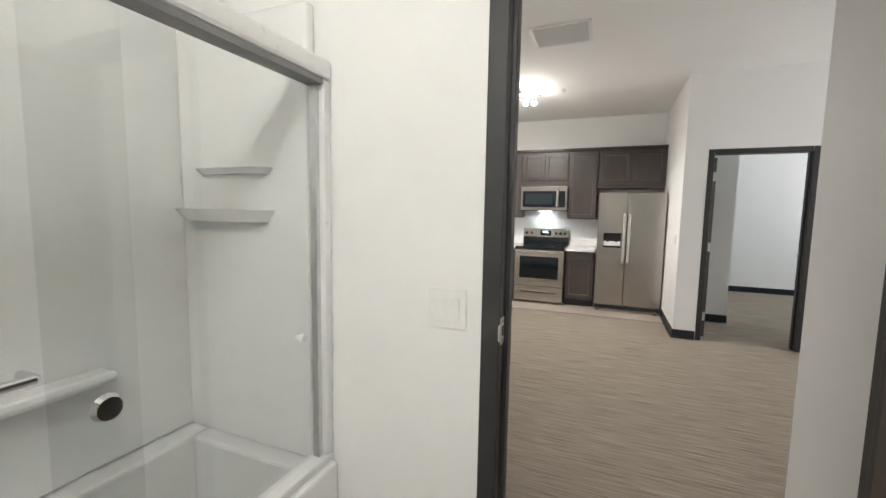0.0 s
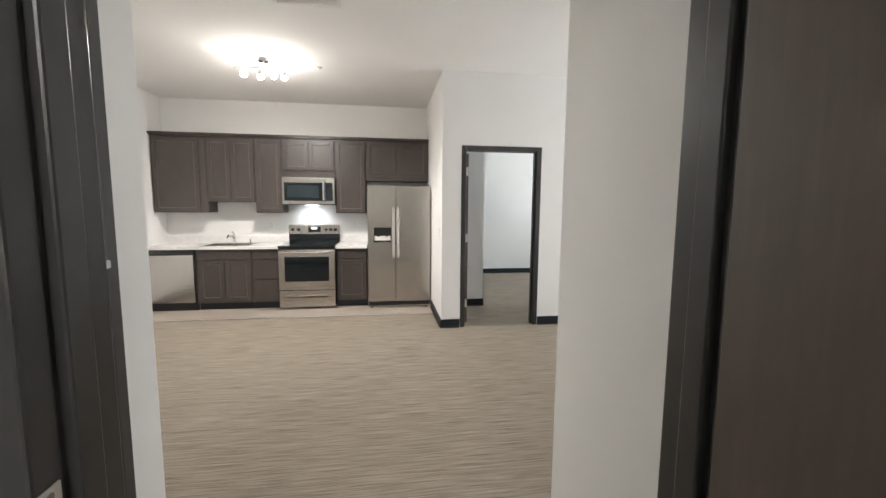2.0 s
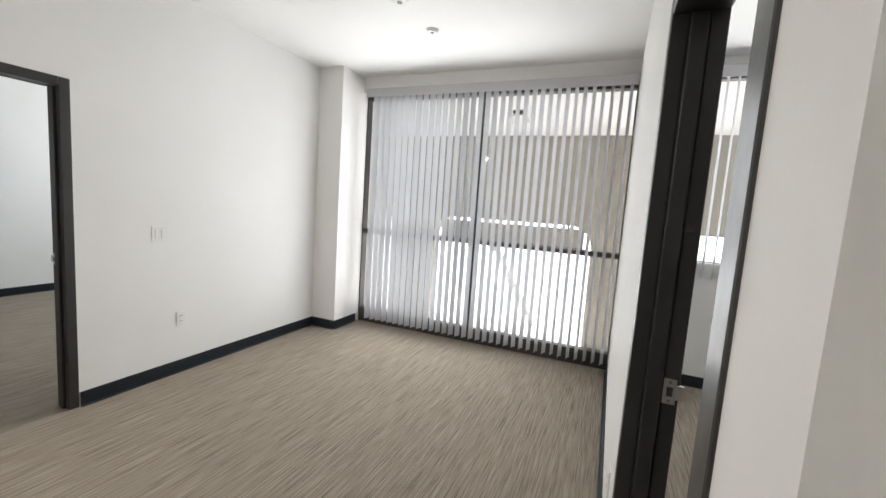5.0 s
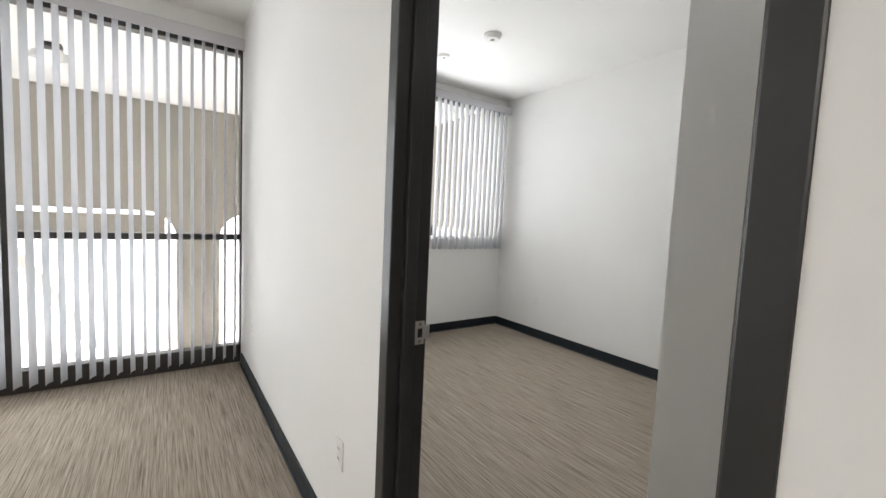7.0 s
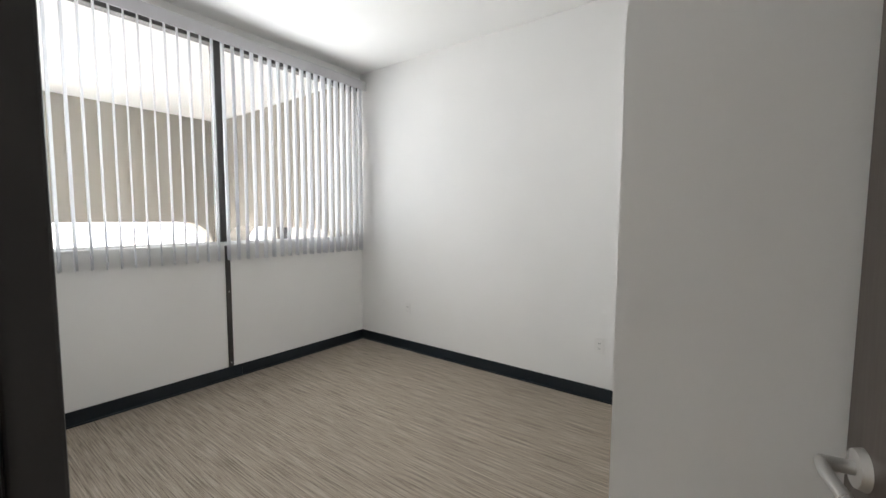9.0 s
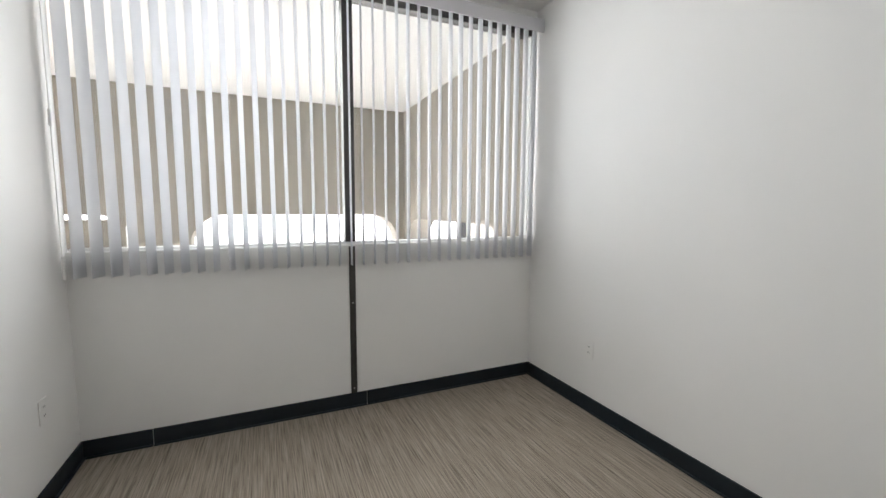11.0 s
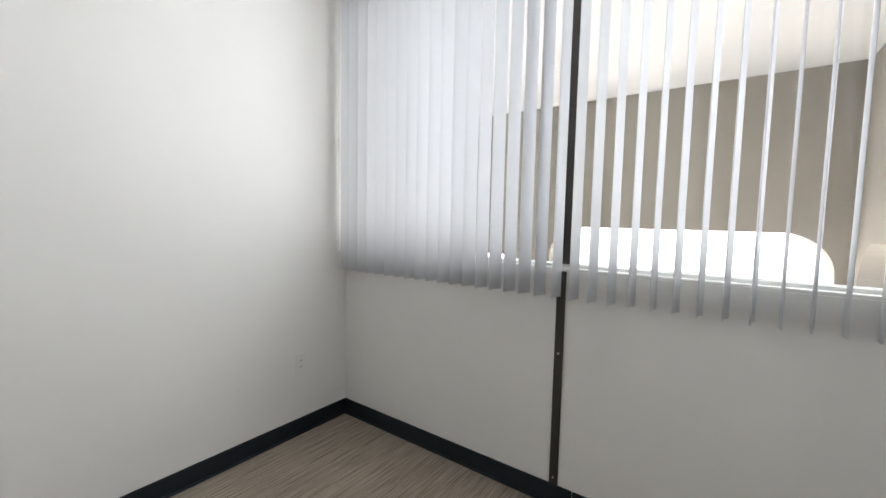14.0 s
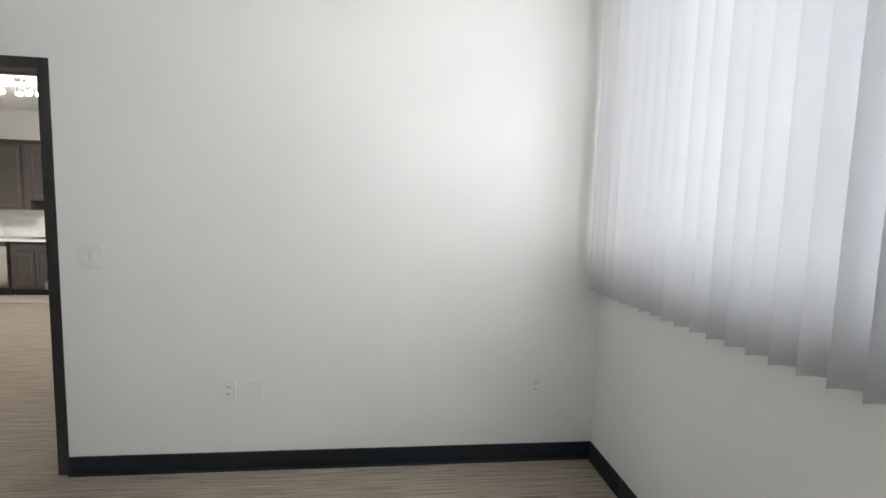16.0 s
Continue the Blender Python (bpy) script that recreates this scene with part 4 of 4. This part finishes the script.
def disc_fitting(name, x, y, r, h, label, cat):
    e = thing(name, (x, y, H), label, cat)
    bm = bmesh.new()
    tube(bm, (x, y, H), (x, y, H - h * 0.4), r, r, 32)
    tube(bm, (x, y, H - h * 0.4), (x, y, H - h), r * 0.93, r * 0.72, 32)
    part("housing", bm, WHITEP, e, smooth=True)
    bm = bmesh.new()
    tube(bm, (x, y, H - h), (x, y, H - h - 0.004), r * 0.25, r * 0.25, 16)
    part("sensor", bm, GREYP, e)


disc_fitting("smoke_alarm", 2.32, -1.64, 0.075, 0.04, "white round smoke alarm on the living room ceiling", "smoke alarm")
disc_fitting("sprinkler_cover", 2.87, -1.64, 0.055, 0.022, "white round sprinkler cover on the living room ceiling", "sprinkler")
disc_fitting("smoke_alarm", 2.66, -4.99, 0.075, 0.04, "white round smoke alarm on the bedroom ceiling", "smoke alarm")
disc_fitting("sprinkler_cover", 3.28, -4.92, 0.055, 0.022, "white round sprinkler cover on the bedroom ceiling", "sprinkler")
disc_fitting("sprinkler_cover", -1.35, 0.15, 0.03, 0.02, "small white sprinkler cover on the kitchen ceiling", "sprinkler")

e = thing("return_grille", (-1.21, -1.49, H), "white square return air grille with fine louvres", "vent")
a0, a1, b0, b1 = -1.46, -0.96, -1.71, -1.27
part("grille_frame", boxes((a0, a0 + 0.03, b0, b1, H - 0.014, H - 0.0005), (a1 - 0.03, a1, b0, b1, H - 0.014, H - 0.0005), (a0 + 0.03, a1 - 0.03, b0, b0 + 0.03, H - 0.014, H - 0.0005), (a0 + 0.03, a1 - 0.03, b1 - 0.03, b1, H - 0.014, H - 0.0005), bevel=0.003), WHITEP, e)
part("backing", boxes((a0 + 0.03, a1 - 0.03, b0 + 0.03, b1 - 0.03, H - 0.003, H - 0.001)), BLACK, e)
sm = mesh_of("louvre", boxes((-0.0012, 0.0012, (b0 - b1) / 2 + 0.03, (b1 - b0) / 2 - 0.03, -0.008, 0.008)), WHITEP)
for i in range(30):
    o = new("louvre", sm)
    o.parent = e
    o.location = (a0 + 0.037 + i * (a1 - a0 - 0.074) / 29 + 1.21, (b0 + b1) / 2 + 1.49, -0.0115)
    o.rotation_euler[1] = radians(38)

e = thing("supply_register", (1.625, -0.80, H), "white boxed supply air register with slanted blades", "vent")
a0, a1, b0, b1 = 1.44, 1.81, -1.0, -0.6
bm = bmesh.new()
top = [bm.verts.new(q) for q in ((a0, b0, H - 0.0005), (a1, b0, H - 0.0005), (a1, b1, H - 0.0005), (a0, b1, H - 0.0005))]
mid = [bm.verts.new(q) for q in ((a0 + 0.05, b0 + 0.05, H - 0.035), (a1 - 0.05, b0 + 0.05, H - 0.035), (a1 - 0.05, b1 - 0.05, H - 0.035), (a0 + 0.05, b1 - 0.05, H - 0.035))]
inn = [bm.verts.new(q) for q in ((a0 + 0.06, b0 + 0.06, H - 0.02), (a1 - 0.06, b0 + 0.06, H - 0.02), (a1 - 0.06, b1 - 0.06, H - 0.02), (a0 + 0.06, b1 - 0.06, H - 0.02))]
for r0, r1 in ((top, mid), (mid, inn)):
    for i in range(4):
        bm.faces.new((r0[i], r0[(i + 1) % 4], r1[(i + 1) % 4], r1[i]))
part("register_frame", bm, WHITEP, e)
part("backing", boxes((a0 + 0.055, a1 - 0.055, b0 + 0.055, b1 - 0.055, H - 0.006, H - 0.003)), BLACK, e)
sm = mesh_of("blade", boxes((-0.0012, 0.0012, -0.135, 0.135, -0.012, 0.012)), WHITEP)
for i in range(9):
    o = new("blade", sm)
    o.parent = e
    o.location = (-0.11 + i * 0.0275, 0, -0.022)
    o.rotation_euler[1] = radians(35 if i < 5 else -35)

# ---- bathroom ----
GX = -1.62                      # plane of the shower doors
SB, SE, SN = -2.24, BH0, -5.66  # shower back wall, end walls
e = thing("shower_surround", (-1.97, -4.9, 0), "white acrylic bathtub and shower surround with moulded shelves", "shower")
part("back_panel", boxes((SB - 0.06, SB, SN, SE - 0.001, 0.564, 2.05), bevel=0.01), ACRYL, e)
part("end_panel", boxes((SB + 0.001, GX - 0.03, SE - 0.045, SE - 0.002, 0.564, 2.05), bevel=0.01), ACRYL, e)
part("end_panel", boxes((SB + 0.001, GX - 0.03, SN - 0.045, SN - 0.001, 0.564, 2.05), bevel=0.01), ACRYL, e)
part("tub", boxes((SB - 0.06, GX + 0.05, SN - 0.045, SE - 0.002, 0.002, 0.10), (GX - 0.06, GX + 0.05, SN - 0.045, SE - 0.002, 0.101, 0.56), (SB - 0.06, SB + 0.08, SN - 0.045, SE - 0.002, 0.101, 0.56), (SB + 0.081, GX - 0.061, SE - 0.10, SE - 0.002, 0.101, 0.56), (SB + 0.081, GX - 0.061, SN - 0.045, SN + 0.08, 0.101, 0.56), bevel=0.012), ACRYL, e)
for xa, xb, z0, z1, d in ((-2.195, -1.785, 1.365, 1.405, 0.10), (-2.135, -1.79, 1.525, 1.545, 0.05)):
    bm = bmesh.new()
    yw, xm, hw = SE - 0.0455, (xa + xb) / 2, (xb - xa) / 2
    rim = [(xm + hw * math.cos(t), yw - d * min(1.0, 1.5 * math.sin(t))) for t in np.linspace(0, math.pi, 17)]
    lo = [bm.verts.new((xm + (x - xm) * 0.86, yw + (y - yw) * 0.7, z0)) for x, y in rim]
    hi = [bm.verts.new((x, y, z1)) for x, y in rim]
    bm.faces.new(lo)
    bm.faces.new(hi)
    for p in range(len(rim)):
        q = (p + 1) % len(rim)
        bm.faces.new((lo[p], lo[q], hi[q], hi[p]))
    bmesh.ops.recalc_face_normals(bm, faces=bm.faces)
    part("moulded_shelf", bm, ACRYL, e, smooth=True)
part("ledge", boxes((SB + 0.0005, SB + 0.09, SN + 0.1, -4.47, 0.865, 0.90), bevel=0.015), ACRYL, e)
e = thing("shower_door", (GX, -4.9, 0.56), "framed sliding glass shower doors with knob and towel bar", "shower door")
ZT = 1.81
part("top_track", boxes((GX - 0.035, GX + 0.035, SN, SE - 0.003, ZT, ZT + 0.062), bevel=0.012), WFRAME, e)
part("track_seal", boxes((GX - 0.025, GX + 0.03, SN, SE - 0.04, ZT - 0.018, ZT - 0.0005)), GREYP, e)
part("bottom_track", boxes((GX - 0.03, GX + 0.03, SN, SE - 0.003, 0.5605, 0.59), bevel=0.005), WFRAME, e)
part("side_channel", boxes((GX - 0.03, GX + 0.03, SE - 0.038, SE - 0.003, 0.591, ZT - 0.001), bevel=0.006), WFRAME, e)
part("side_seal", boxes((GX - 0.012, GX + 0.012, SE - 0.056, SE - 0.039, 0.591, ZT - 0.019)), ALU, e)
g1 = part("glass_panel", boxes((GX - 0.016, GX - 0.010, -4.86, SE - 0.057, 0.592, ZT - 0.019)), SHGLASS, e)
g2 = part("glass_panel", boxes((GX + 0.010, GX + 0.016, SN + 0.02, -4.73, 0.592, ZT - 0.019)), SHGLASS, e)
for g in (g1, g2):
    g.visible_shadow = False
for g, yy, zz, xx, k, m in ((g1, SE - 0.13, 1.02, GX - 0.01, 0.55, WFRAME), (g2, -4.80, 1.05, GX + 0.016, 1.0, CHROME)):
    bm = bmesh.new()
    tube(bm, (xx, yy, zz), (xx + 0.014, yy, zz), 0.012 * k, seg=16)
    tube(bm, (xx + 0.014, yy, zz), (xx + 0.022, yy, zz), 0.019 * k, 0.026 * k, 24)
    tube(bm, (xx + 0.022, yy, zz), (xx + 0.034, yy, zz), 0.026 * k, 0.021 * k, 24)
    part("knob", bm, m, g, "round bright knob", smooth=True)
bm = bmesh.new()
path_tube(bm, [(GX + 0.016, -5.5, 1.145), (GX + 0.055, -5.5, 1.145), (GX + 0.055, -4.90, 1.145), (GX + 0.016, -4.90, 1.145)], 0.008)
part("towel_bar", bm, CHROME, g2, smooth=True)
# vanity light over the mirror wall
e = thing("bathroom_light", (-0.9, -6.42, 2.5), "white glass bathroom wall light, lit", "wall light")
part("back_bar", boxes((-1.2, -0.6, -6.448, -6.42, 2.45, 2.55), bevel=0.006), CHROME, e)
for xx in (-1.1, -0.9, -0.7):
    bm = bmesh.new()
    bmesh.ops.create_uvsphere(bm, u_segments=18, v_segments=12, radius=0.06, matrix=Matrix.Translation((xx, -6.36, 2.5)))
    part("globe", bm, BULB, e, "lit frosted globe", smooth=True)
lamp("bathroom_lamp", "AREA", BATH, look((-0.9, -6.26, 2.56), (-0.9, -5.2, 1.7)), (0.82, 0.91, 1.0), size=0.25)
